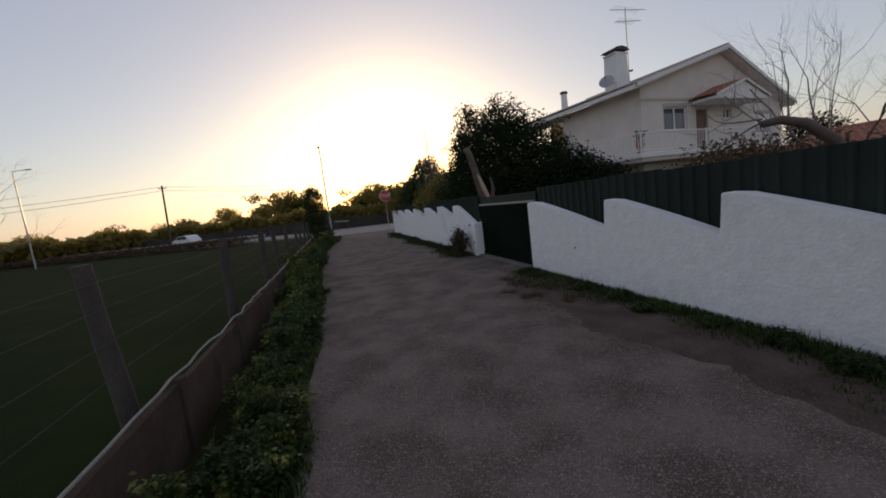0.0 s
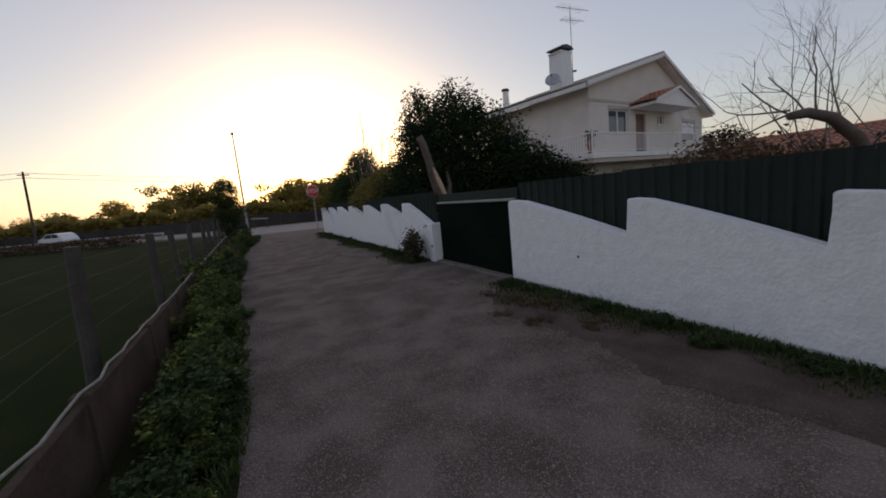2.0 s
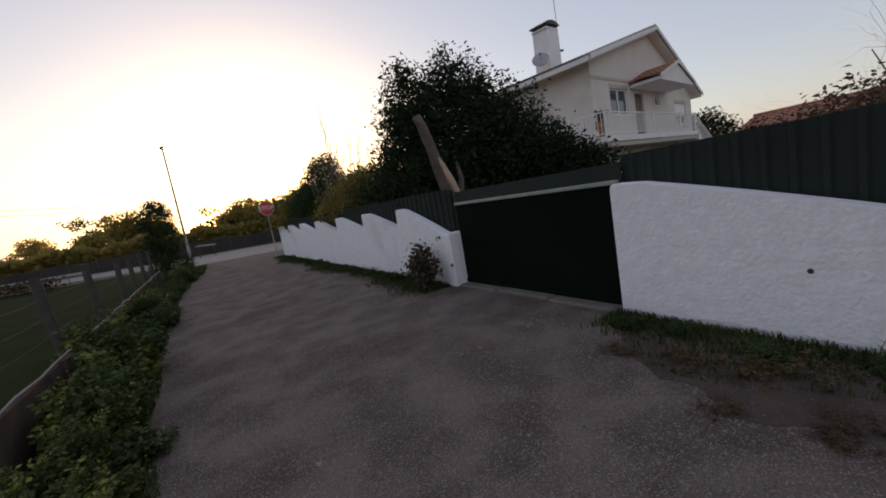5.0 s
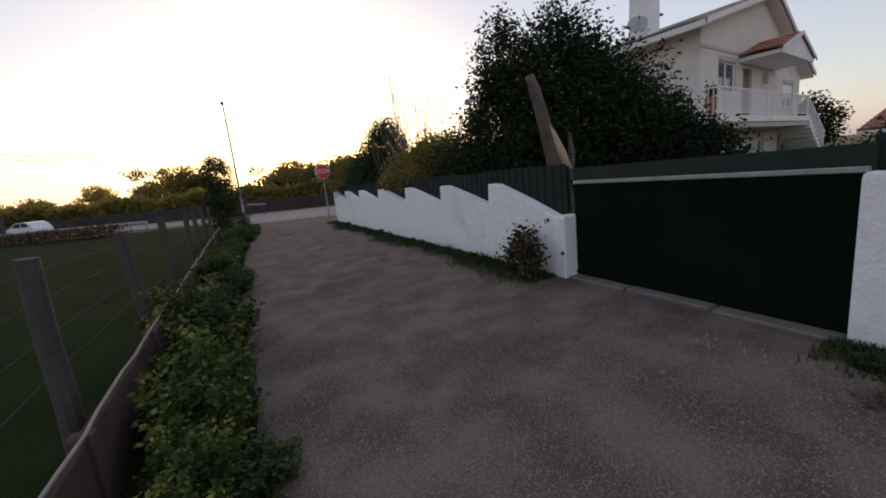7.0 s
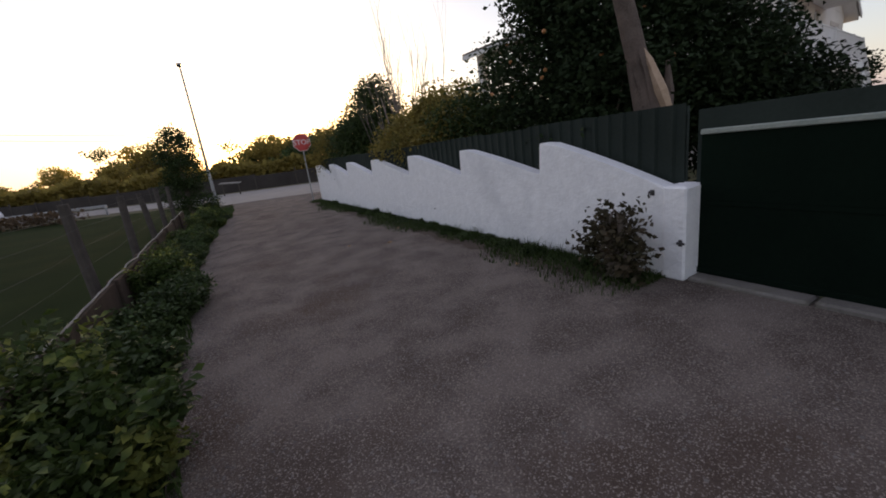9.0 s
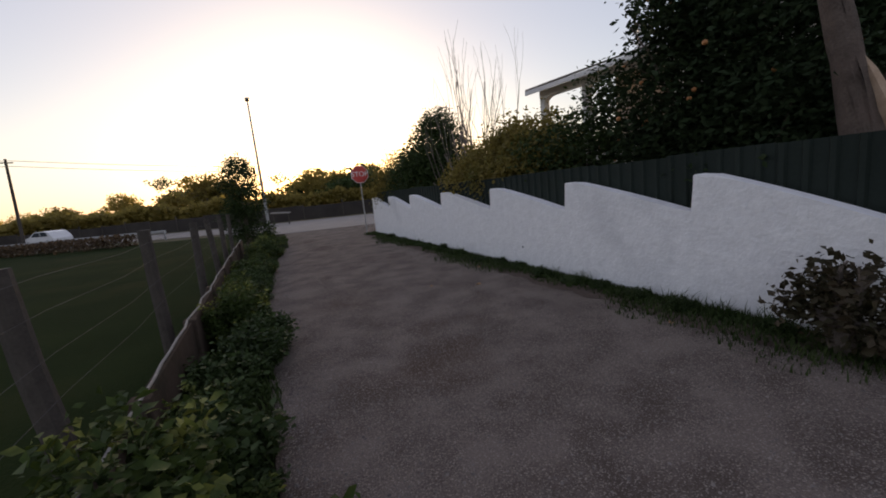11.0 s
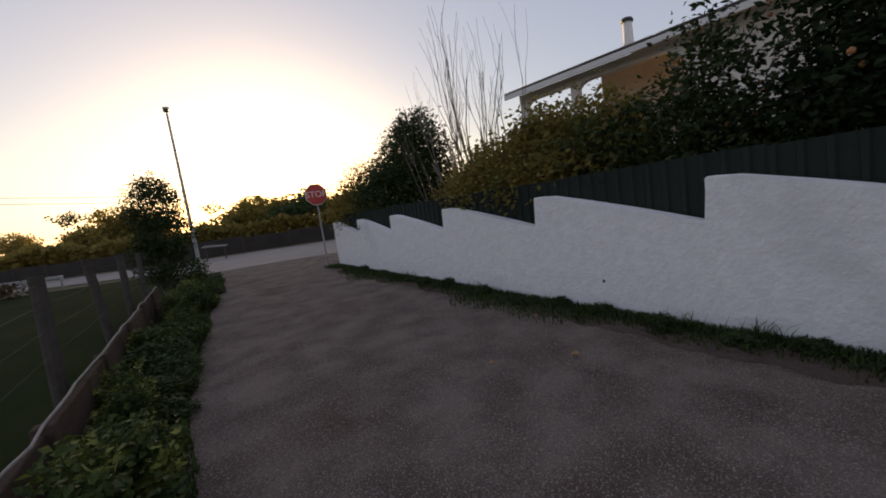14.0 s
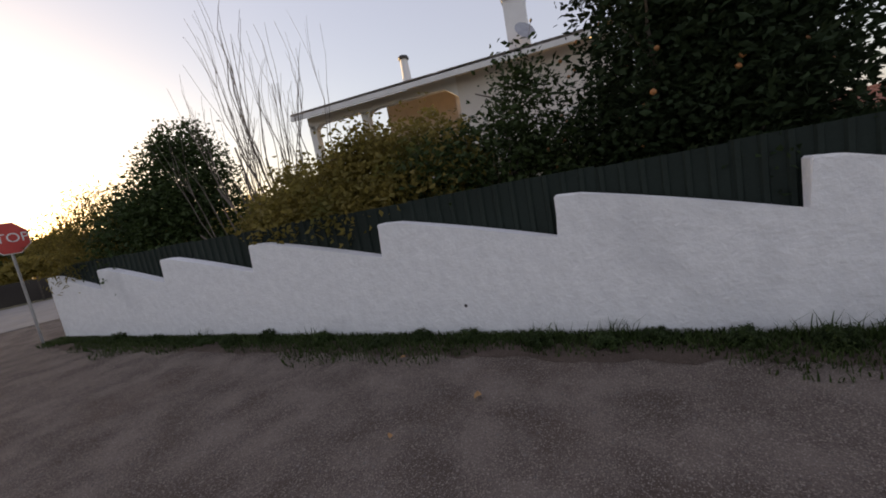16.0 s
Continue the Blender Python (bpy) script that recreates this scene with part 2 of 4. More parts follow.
def prism(profile, a, b, axis="x"):
    """A closed outline of (p, q) pushed from a to b along an axis: x takes (y, z), y takes (x, z)."""
    bm = bmesh.new()
    place = (lambda s, p, q: (s, p, q)) if axis == "x" else (lambda s, p, q: (p, s, q))
    lo = [bm.verts.new(place(a, p, q)) for p, q in profile]
    hi = [bm.verts.new(place(b, p, q)) for p, q in profile]
    n = len(profile)
    for k in range(n):
        bm.faces.new((lo[k], lo[(k + 1) % n], hi[(k + 1) % n], hi[k]))
    bm.faces.new(lo[::-1])
    bm.faces.new(hi)
    return bm


def leaf_cloud(name, centres, size, material, parent=None, seed=0, up=0.3, slim=0.5, droop=0.0):
    """Folded leaves, one at each centre, turned at random."""
    rng = np.random.default_rng(seed)
    c = np.asarray(centres, float)
    n = len(c)
    d = rng.normal(size=(n, 3))
    d[:, 2] = d[:, 2] * 0.6 - droop
    d /= np.linalg.norm(d, axis=1)[:, None]
    w = rng.normal(size=(n, 3)) + np.array([0, 0, up])
    s = np.cross(d, w)
    s /= np.linalg.norm(s, axis=1)[:, None] + 1e-9
    nn = np.cross(s, d)
    L = (size * rng.uniform(0.55, 1.3, n))[:, None]
    tip, mid = c + d * L, c + d * L * 0.5
    l1, l2 = mid + s * L * slim * 0.5 + nn * L * 0.12, mid - s * L * slim * 0.5 + nn * L * 0.12
    v = np.stack([c, l1, tip, l2], 1).reshape(-1, 3)
    i = np.arange(n)[:, None] * 4
    f = np.concatenate([i + [0, 1, 2], i + [0, 2, 3]], 0)
    me = bpy.data.meshes.new(name)
    me.vertices.add(len(v))
    me.vertices.foreach_set("co", v.ravel())
    me.loops.add(len(f) * 3)
    me.loops.foreach_set("vertex_index", f.ravel().astype(np.int32))
    me.polygons.add(len(f))
    me.polygons.foreach_set("loop_start", np.arange(0, len(f) * 3, 3, dtype=np.int32))
    me.materials.append(material)
    me.update(calc_edges=True)
    ob = new(name, me)
    if parent is not None:
        ob.parent = parent
    return ob


def blob_points(blobs, n, seed=0, clump=14, spread=0.16, shell=0.45):
    """Leaf places in clumps over ellipsoids (x, y, z, rx, ry, rz): mostly in the outer shell, uneven."""
    rng = np.random.default_rng(seed)
    b = np.array(blobs, float)
    vol = (b[:, 3] * b[:, 4] * b[:, 5]) ** 0.75
    k = max(1, n // clump)
    idx = rng.choice(len(b), k, p=vol / vol.sum())
    d = rng.normal(size=(k, 3))
    d /= np.linalg.norm(d, axis=1)[:, None]
    r = 1 - shell * rng.random(k) ** 1.4 + rng.normal(0, 0.07, k)
    c = b[idx, :3] + d * r[:, None] * b[idx, 3:]
    p = np.repeat(c, clump, 0) + rng.normal(0, spread, (k * clump, 3)) * np.array([1, 1, 0.85])
    return p


def branches(bm, base, direction, length, radius, depth, rng, spread=0.5, lift=0.12, kids=(2, 3), sides=6, tips=None, shrink=0.68):
    """A limb that forks again and again; tips gathers the ends."""
    p, d = Vector(base), Vector(direction).normalized()
    pts, rad = [p.copy()], [radius]
    steps = 4
    for i in range(steps):
        d = (d + Vector(rng.normal(0, 0.13, 3)) + Vector((0, 0, lift * 0.3))).normalized()
        p = p + d * length / steps
        pts.append(p.copy())
        rad.append(radius * (1 - 0.42 * (i + 1) / steps))
    tube(bm, pts, rad, sides if depth > 1 else 4, cap=False)
    if tips is not None and depth <= 1:
        tips += [tuple(q) for q in pts[2:]]
    if depth <= 0:
        return
    for _ in range(int(rng.integers(kids[0], kids[1] + 1))):
        nd = (d + Vector(rng.normal(0, spread, 3)) + Vector((0, 0, lift))).normalized()
        at = pts[int(rng.integers(2, steps + 1))]
        branches(bm, at, nd, length * shrink * rng.uniform(0.8, 1.15), rad[-1] * 0.72, depth - 1, rng, spread, lift, kids, sides, tips, shrink)


# ---- plan ----
WX = 3.75           # road face of the white wall
LOW = -1.62         # road face of the low slab wall
NEAR_X = 3.85       # its face before the gate
TEETH = [13.66, 15.76, 18.08, 20.65, 23.18, 25.6, 28.05]
NEAR_TEETH = [8.4, 5.9, 3.96, 2.0, 0.0, -2.1]
WT = 0.2


def edge(y):
    """x of the lane's verge side: it bulges a little and closes in towards the crossing."""
    return float(np.interp(y, (-6, 9, 12.5, 16, 20, 24, 29, 36), (-0.72, -0.68, -0.88, -0.92, -0.82, -0.5, 0.05, 0.3)))


# ---- ground ----
def sheet(name, outline, z, material, cut=0, wave=0.0, seed=3):
    bm = bmesh.new()
    bm.faces.new([bm.verts.new((x, y, z)) for x, y in outline])
    if cut:
        bmesh.ops.triangulate(bm, faces=bm.faces)
        bmesh.ops.subdivide_edges(bm, edges=bm.edges, cuts=cut, use_grid_fill=True)
        for v in bm.verts:
            v.co.z += wave * noise.noise(v.co * 0.9 + Vector((seed, 0, 0)))
    return tagged(part(name, bm, material), kind="structure")


tagged(sheet("ground", [(-1500, -1500), (1500, -1500), (1500, 1500), (-1500, 1500)], -0.02, M_EARTH), "dry earth with sparse grass reaching the horizon", "ground")
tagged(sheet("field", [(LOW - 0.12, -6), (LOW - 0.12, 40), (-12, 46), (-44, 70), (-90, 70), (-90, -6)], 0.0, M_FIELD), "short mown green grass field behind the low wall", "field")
tagged(sheet("verge", [(LOW - 0.1, -6), *[(edge(q) + 0.02, q) for q in range(-6, 37, 3)], (LOW - 0.1, 36)], -0.004, M_VERGE), "very dark soil of the verge under the weeds", "verge")
# the lane is a fine grid, so that worn hollows and ruts are real
nx, ny = 40, 150
vs, fs = [], []
for j in range(ny + 1):
    for i in range(nx + 1):
        y = -6 + 47 * j / ny
        side = edge(y) - 0.05 + 0.05 * noise.noise(Vector((0, y * 1.6, 7)))
        x = side + (WX + 0.2 - side) * i / nx if y < 28 else side + (WX + 0.2 - side + (y - 28) * 0.6) * i / nx
        z = 0.006 + 0.002 * noise.noise(Vector((x * 0.9, y * 0.55, 0.0))) + 0.0009 * noise.noise(Vector((x * 4, y * 4, 2.0)))
        vs.append((x, y, z))
for j in range(ny):
    for i in range(nx):
        a = j * (nx + 1) + i
        fs.append((a, a + 1, a + nx + 2, a + nx + 1))
tagged(mesh_ob("lane", vs, fs, M_LANE, smooth=True), "worn grey-brown asphalt lane strewn with gravel", "lane", kind="structure")
tagged(sheet("cross_road", [(-60, 87), (-38, 70.5), (-14.5, 52.5), (-6.5, 45.5), (-0.9, 40.4), (6, 36.5), (40, 18), (44, 26), (9, 45.6), (-0.9, 50.2), (-12, 59), (-35, 77), (-57, 94)], 0.03, M_ROAD), "pale dusty road crossing the end of the lane", "road")
tagged(sheet("junction", [(-0.9, 35.5), (WX + 2.5, 33), (16, 31.5), (6, 37), (-0.9, 41), (-3.5, 42.5)], 0.026, M_ROAD), "pale worn mouth of the lane at the crossing", "road")


def soil_strip(name, y0, y1, face, reach, seed):
    """Bare soil between the lane and the wall, with a ragged outer edge."""
    ys = np.arange(y0, y1, 0.09)
    verts, faces = [], []
    for y in ys:
        q = Vector((seed, y * 0.55, 0))
        w = reach * (1 + 0.45 * noise.noise(q) + 0.18 * noise.noise(q * 5.0) + 0.1 * noise.noise(q * 17.0))
        w *= min(1.0, (y - y0) / 0.8 + 0.15, (y1 - y) / 0.8 + 0.15)
        for f in range(9):
            x = face - w * f / 8
            z = 0.006 + 0.002 * noise.noise(Vector((x * 0.9, y * 0.55, 0.0))) + 0.0009 * noise.noise(Vector((x * 4, y * 4, 2.0)))
            verts.append((x, y, z + 0.005 * (1 - (f / 8) ** 3) + 0.0035))
    for j in range(len(ys) - 1):
        for i in range(8):
            a = j * 9 + i
            faces.append((a, a + 9, a + 10, a + 1))
    return tagged(mesh_ob(name, verts, faces, M_SOIL, smooth=True), "bare brown soil between the lane and the white wall", "soil", kind="structure")


soil_strip("soil_near", -2.1, 8.5, NEAR_X, 1.15, 3.0)
soil_strip("soil_far", 11.9, 28.0, WX, 0.6, 9.0)
rng = np.random.default_rng(5)
# loose stones on the lane
base = np.array([(1, 0, 0), (0.3, 0.9, 0), (-0.8, 0.5, 0), (-0.6, -0.7, 0), (0.5, -0.8, 0), (0.1, 0, 0.7)])
tri = np.array([(0, 1, 5), (1, 2, 5), (2, 3, 5), (3, 4, 5), (4, 0, 5)])
n = 46000
cy = rng.uniform(0.5, 28, n)
rim = np.array([edge(q) for q in cy])
cx = rim + 0.03 + (WX - 0.73 - rim) * rng.random(n)
cx = np.where(rng.random(n) < 0.3, rim + np.abs(rng.normal(0, 0.25, n)), cx)
rr = 0.0045 + 0.012 * rng.random(n) ** 5
ang = rng.uniform(0, 6.3, n)
V = np.empty((n, 6, 3))
V[:, :, 0] = cx[:, None] + rr[:, None] * (base[:, 0] * np.cos(ang)[:, None] - base[:, 1] * np.sin(ang)[:, None])
V[:, :, 1] = cy[:, None] + rr[:, None] * (base[:, 0] * np.sin(ang)[:, None] + base[:, 1] * np.cos(ang)[:, None])
zz = np.array([0.006 + 0.002 * noise.noise(Vector((a * 0.9, b * 0.55, 0.0))) + 0.0009 * noise.noise(Vector((a * 4, b * 4, 2.0))) for a, b in zip(cx, cy)])
V[:, :, 2] = zz[:, None] + rr[:, None] * base[:, 2] - 0.001
F = (np.arange(n)[:, None, None] * 6 + tri).reshape(-1, 3)
tagged(mesh_ob("gravel", V.reshape(-1, 3), F, M_PEBBLE), "loose pale gravel scattered over the asphalt lane", "gravel", kind="stuff")


# ---- white saw-tooth wall ----
def saw_outline(y_low, y_high, low, high):
    """One bay in (y, z): high at y_high, falling in a soft curve to low at y_low."""
    out = [(y_high, 0.0), (y_high, high - 0.02), (y_high - 0.02, high)]
    span = y_high - y_low
    for k in range(1, 9):
        f = k / 8
        s = max(0.0, (f - 0.09) / 0.91)
        out.append((y_high - f * span, high - (high - low) * (0.15 * s * s + 0.85 * s)))
    out.append((y_low, 0.0))
    return out


def saw_wall(name, bays, label, face=WX):
    """bays, far to near: (y_low, y_high, low, high). One plastered wall with one outline."""
    prof = [(bays[0][1], -0.05)]
    for y0, y1, lo, hi in bays:
        prof += saw_outline(y0, y1, lo, hi)[1:-1]
    prof.append((bays[-1][0], -0.05))
    bm = bmesh.new()
    a = [bm.verts.new((face, p, q)) for p, q in prof]
    b = [bm.verts.new((face + WT, p, q)) for p, q in prof]
    k = len(prof)
    for i in range(k):
        bm.faces.new((a[i], a[(i + 1) % k], b[(i + 1) % k], b[i]))
    fa, fb = bm.faces.new(a[::-1]), bm.faces.new(b)
    es = [e for e in fa.edges if min(v.co.z for v in e.verts) > 0.5]
    bmesh.ops.bevel(bm, geom=es, offset=0.016, segments=2, affect="EDGES", clamp_overlap=True)
    bmesh.ops.triangulate(bm, faces=[f for f in bm.faces if len(f.verts) > 4])
    return tagged(part(name, bm, M_STUCCO), label, "wall", kind="structure")


far_bays = [(11.86, TEETH[0], 0.99, 1.56)] + [(a + 0.001, b, 1.11, 1.575) for a, b in zip(TEETH, TEETH[1:])]
far_bays.reverse()
saw_wall("wall_garden_far", far_bays, "white rough-plastered garden wall with a saw-tooth top")
near_bays = [(NEAR_TEETH[k + 1] + 0.001, NEAR_TEETH[k], 0.97, 1.45 if k else 1.49) for k in range(len(NEAR_TEETH) - 1)]
saw_wall("wall_garden_near", near_bays, "white rough-plastered garden wall with a saw-tooth top", NEAR_X)
tagged(part("gate_pillar", boxes((WX - 0.02, 11.62, 0, WX + 0.34, 11.86, 1.0), bevel=0.02), M_STUCCO), "white plastered end pillar beside the green gate", "pillar", kind="structure")
# damp foot of the wall
for nm, ya, yb, fx in (("trim_far", 11.9, TEETH[-1], WX), ("trim_near", -2.1, 8.4, NEAR_X)):
    bm = bmesh.new()
    yy = np.arange(ya, yb, 0.16)
    top = [0.07 + 0.05 * noise.noise(Vector((0, y * 1.7, 4))) for y in yy]
    lo = [bm.verts.new((fx - 0.004, y, 0)) for y in yy]
    hi = [bm.verts.new((fx - 0.003, y, h)) for y, h in zip(yy, top)]
    for i in range(len(yy) - 1):
        bm.faces.new((lo[i], hi[i], hi[i + 1], lo[i + 1]))
    tagged(part(nm, bm, M_STAIN), "dirt-stained foot of the white wall", "wall", kind="structure")
# hook, gate catch and weep holes on the wall
hook = tagged(thing("wall_hook", pose(WX, 11.98, 0.93)), "small dark metal bracket on the white wall", "bracket")
part("plate", boxes((-0.012, -0.025, -0.03, 0.0, 0.025, 0.03), bevel=0.004), M_DARK, hook)
bm = bmesh.new()
tube(bm, [(-0.01, 0, 0.02), (-0.06, 0, 0.015), (-0.075, 0, -0.02), (-0.06, 0, -0.045)], 0.011, 6)
part("hook", bm, M_DARK, hook)
lock = tagged(thing("gate_catch", pose(WX - 0.02, 11.66, 0.42)), "small dark gate catch on the pillar", "catch")
part("plate", boxes((-0.01, -0.02, -0.035, 0, 0.02, 0.035), bevel=0.004), M_DARK, lock)
part("bolt", boxes((-0.03, -0.05, -0.012, -0.01, 0.03, 0.012), bevel=0.003), M_DARK, lock)
for y, z in ((17.0, 0.40), (6.75, 0.62)):
    bm = bmesh.new()
    tube(bm, [(-0.006, 0, 0), (0.004, 0, 0)], [0.022, 0.018], 8)
    w = tagged(part("weep_hole", bm, M_DARK), "small dark drain hole in the white wall", "drain hole", group="drain holes")
    w.matrix_basis = pose(WX if y > 9 else NEAR_X, y, z)


# ---- green metal fence behind the wall ----
def rib_panel(y0, y1, top):
    """A corrugated sheet in the plane x = 0, with real folds."""
    bm = bmesh.new()
    prof, y, k = [], y0, 0
    fold = [(0.0, 0.0), (0.10, 0.0), (0.118, 0.03), (0.16, 0.03), (0.178, 0.0)]
    while y < y1 - 0.17:
        prof += [(y + a, -b) for a, b in fold]
        y += 0.196
    prof.append((y1 - 0.004, 0.0))
    a = [bm.verts.new((x, yy, 0.55)) for yy, x in prof]
    b = [bm.verts.new((x, yy, top)) for yy, x in prof]
    a2 = [bm.verts.new((x + 0.004, yy, 0.55)) for yy, x in prof]
    b2 = [bm.verts.new((x + 0.004, yy, top)) for yy, x in prof]
    for i in range(len(prof) - 1):
        bm.faces.new((a[i], a[i + 1], b[i + 1], b[i]))
        bm.faces.new((a2[i + 1], a2[i], b2[i], b2[i + 1]))
        bm.faces.new((b[i], b[i + 1], b2[i + 1], b2[i]))
    return bm


def metal_fence(y0, y1, top, label, face):
    f = tagged(thing("metal_fence"), label, "fence", group="green fences")
    f.location = (face + WT + 0.06, 0, 0)
    y, k = y0, 0
    while y < y1 - 0.1:
        e = min(y + 1.18, y1)
        part("panel", rib_panel(y, e, top + 0.012 * math.sin(k * 2.3)), M_GREEN, f)
        part("post", boxes((0.06, y + 0.02, 0, 0.11, y + 0.07, top - 0.03), bevel=0.005), M_GREEN, f)
        y, k = e, k + 1
    part("rail", boxes((0.03, y0, top - 0.16, 0.06, y1, top - 0.11), bevel=0.004), M_GREEN, f)
    part("rail", boxes((0.03, y0, 0.7, 0.06, y1, 0.75), bevel=0.004), M_GREEN, f)
    return f


metal_fence(11.8, TEETH[-1], 1.80, "dark green corrugated metal fence behind the white wall", WX)
metal_fence(-2.1, 8.4, 1.80, "dark green corrugated metal fence behind the white wall", NEAR_X)

# ---- gate ----
gate = tagged(thing("driveway_gate", pose(WX + 0.24, 8.4, 0.0)), "wide dark green sheet-metal driveway gate, closed, with a worn top rail", "gate")
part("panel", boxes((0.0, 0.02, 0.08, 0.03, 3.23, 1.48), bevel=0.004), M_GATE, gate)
part("top_rail", boxes((-0.03, 0.0, 1.48, 0.05, 3.23, 1.53), bevel=0.008), M_RAIL, gate, "pale weathered top rail")
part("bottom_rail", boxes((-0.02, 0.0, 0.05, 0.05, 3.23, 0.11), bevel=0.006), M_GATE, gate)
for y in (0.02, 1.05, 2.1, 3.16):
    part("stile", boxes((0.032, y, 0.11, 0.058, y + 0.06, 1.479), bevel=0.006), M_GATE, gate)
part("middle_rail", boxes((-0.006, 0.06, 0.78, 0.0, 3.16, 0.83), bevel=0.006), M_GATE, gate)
part("screen", boxes((0.064, -0.02, 0.3, 0.08, 3.3, 1.72), bevel=0.003), M_GREEN, gate, "dark green backing sheet above the rail")
for k, (a, b) in enumerate(((8.4, 9.5), (9.52, 10.6), (10.63, 11.62))):
    s = tagged(part("threshold_slab", boxes((WX + 0.04 + 0.02 * (k % 2), a, -0.02, WX + 0.3, b, 0.045 + 0.01 * (k % 2)), bevel=0.02), M_CONC), "cracked concrete threshold slab under the green gate", "slab", group="gate threshold")


# ---- verge: low slab wall, posts, wires ----
low = tagged(thing("slab_wall"), "low wall of brown concrete slabs with a pale rope along its top", "wall", kind="structure")
rng = np.random.default_rng(11)
y = -3.6
while y < 27:
    t = rng.normal(0, 0.012)
    part("slab", boxes((LOW - 0.06 + t, y + 0.05, -0.05, LOW + t, y + 1.86, 0.57 + rng.normal(0, 0.012)), bevel=0.008), M_SLAB, low)
    part("slab_post", boxes((LOW - 0.09, y - 0.05, -0.05, LOW + 0.035, y + 0.05, 0.6), bevel=0.01), M_SLAB, low)
    y += 1.92
bm = bmesh.new()
pts = []
y = -3.0
while y < 27:
    pts.append((LOW - 0.02 + rng.normal(0, 0.012), y, 0.605 + rng.normal(0, 0.008)))
    y += 0.32
tube(bm, pts, 0.011, 6)
part("rope", bm, M_TAPE, low, "pale frayed rope along the wall top")


def fence_post():
    p = thing("fence_post")
    bm = bmesh.new()
    tube(bm, [(0, 0, -0.1), (0.008, 0.0, 0.5), (-0.006, 0.004, 1.0), (0.0, 0.0, 1.58)], [0.076, 0.074, 0.07, 0.066], 9)
    part("shaft", bm, M_POST, p)
    for z in (0.75, 1.0, 1.25, 1.45):
        bm = bmesh.new()
        tube(bm, [(0.06, -0.012, z), (0.075, 0, z + 0.008), (0.06, 0.012, z)], 0.004, 4)
        part("staple", bm, M_WIRE, p)
    return tagged(p, "weathered grey wooden fence post strung with wire", "post", group="field fence posts")


first = fence_post()
ys = [4.2, 7.45, 10.7, 13.7, 16.5, 19.4, 22.4, 25.4, 28.4]
first.matrix_basis = pose(LOW - 0.42, ys[0], 0, 2, -3, 0)
for k, y in enumerate(ys[1:]):
    copy_thing(first, pose(LOW - 0.42 + 0.04 * math.sin(k * 1.7), y, -0.03 * (k % 3), 2.5 * math.sin(k * 2.1), 2.5 * math.cos(k * 1.3), 30 * k))
for z in (0.75, 1.0, 1.25, 1.45):
    bm = bmesh.new()
    pts = []
    for a, b in zip([1.0] + ys, ys + [29.5]):
        pts += [(LOW - 0.355, a, z), (LOW - 0.35, (a + b) / 2, z - 0.03)]
    tube(bm, pts, 0.0018, 4)
    tagged(part("fence_wire", bm, M_WIRE), "thin sagging wire of the field fence", "wire", group="field fence wires")


# ---- plants of the verge ----
def weed_clump(seed, w, h, n, material, leaf=0.085):
    """A leafy clump with stems on a base at the origin."""
    rng = np.random.default_rng(seed)
    p = thing("verge_shrub")
    bm = bmesh.new()
    pts = []
    for k in range(26):
        a, r = rng.uniform(0, 6.28), w * math.sqrt(rng.random())
        x, y, hh = r * math.cos(a), 1.5 * r * math.sin(a), h * rng.uniform(0.55, 1.1) * (1 - 0.35 * (r / w) ** 2)
        lean = rng.normal(0, 0.08, 2)
        tube(bm, [(x * 0.6, y * 0.6, -0.02), (x * 0.85, y * 0.85, hh * 0.5), (x + lean[0], y + lean[1], hh)], [0.006, 0.005, 0.003], 4, cap=False)
        m = n // 26
        f = 0.18 + 0.85 * rng.random(m)
        q = np.stack([x * (0.6 + 0.4 * f) + lean[0] * f, y * (0.6 + 0.4 * f) + lean[1] * f, hh * f], 1)
        pts.append(q + rng.normal(0, 0.05, (m, 3)))
    tagged(part("stalk", bm, M_LMID, p), kind="stuff")
    c = np.concatenate(pts)
    c[:, 2] = np.maximum(c[:, 2], 0.01)
    leaf_cloud("foliage", c, leaf, material, p, seed + 1, up=1.2, slim=0.62)
    return tagged(p, "leafy green weeds with yellowish tips against the low wall", "weeds", group="verge weeds")


kinds = [weed_clump(20 + k, 0.42, h, 4200, m, 0.072) for k, (h, m) in enumerate(((0.62, M_LWEED), (0.85, M_LWEED), (0.52, M_LMID), (0.95, M_LWEED)))]
rng = np.random.default_rng(2)
spots = [(y, 0.55 + 0.25 * math.sin(y * 1.3) + 0.12 * math.sin(y * 3.1)) for y in np.arange(2.2, 30, 0.62)]
for k, (y, s) in enumerate(spots):
    src = kinds[int(rng.integers(0, 4))]
    x = (LOW + edge(y)) / 2 + rng.normal(0, 0.1)
    s = min(max(0.5, s) * 1.12, 0.82) * (0.72 if 4.0 < y < 6.0 else 1.0)
    if 11.8 < y < 13.6:
        s, x = 0.95, x - 0.14
    m = pose(x, y, 0, 0, 0, rng.uniform(-35, 35))
    if k < 4:
        kinds[k].matrix_basis = m
        kinds[k].scale = (s, s, s)
    else:
        o = copy_thing(src, m)
        o.scale = (s * 1.05, s * 1.05, s)


for k, y in enumerate(np.arange(1.6, 30, 0.58)):
    s = 0.42 + 0.14 * math.sin(y * 2.1)
    o = copy_thing(kinds[k % 3], pose(edge(y) - 0.27 + 0.06 * math.sin(k * 1.9), float(y), 0, 0, 0, 47 * k))
    o.scale = (s * 1.1, s * 1.1, s * 0.75)


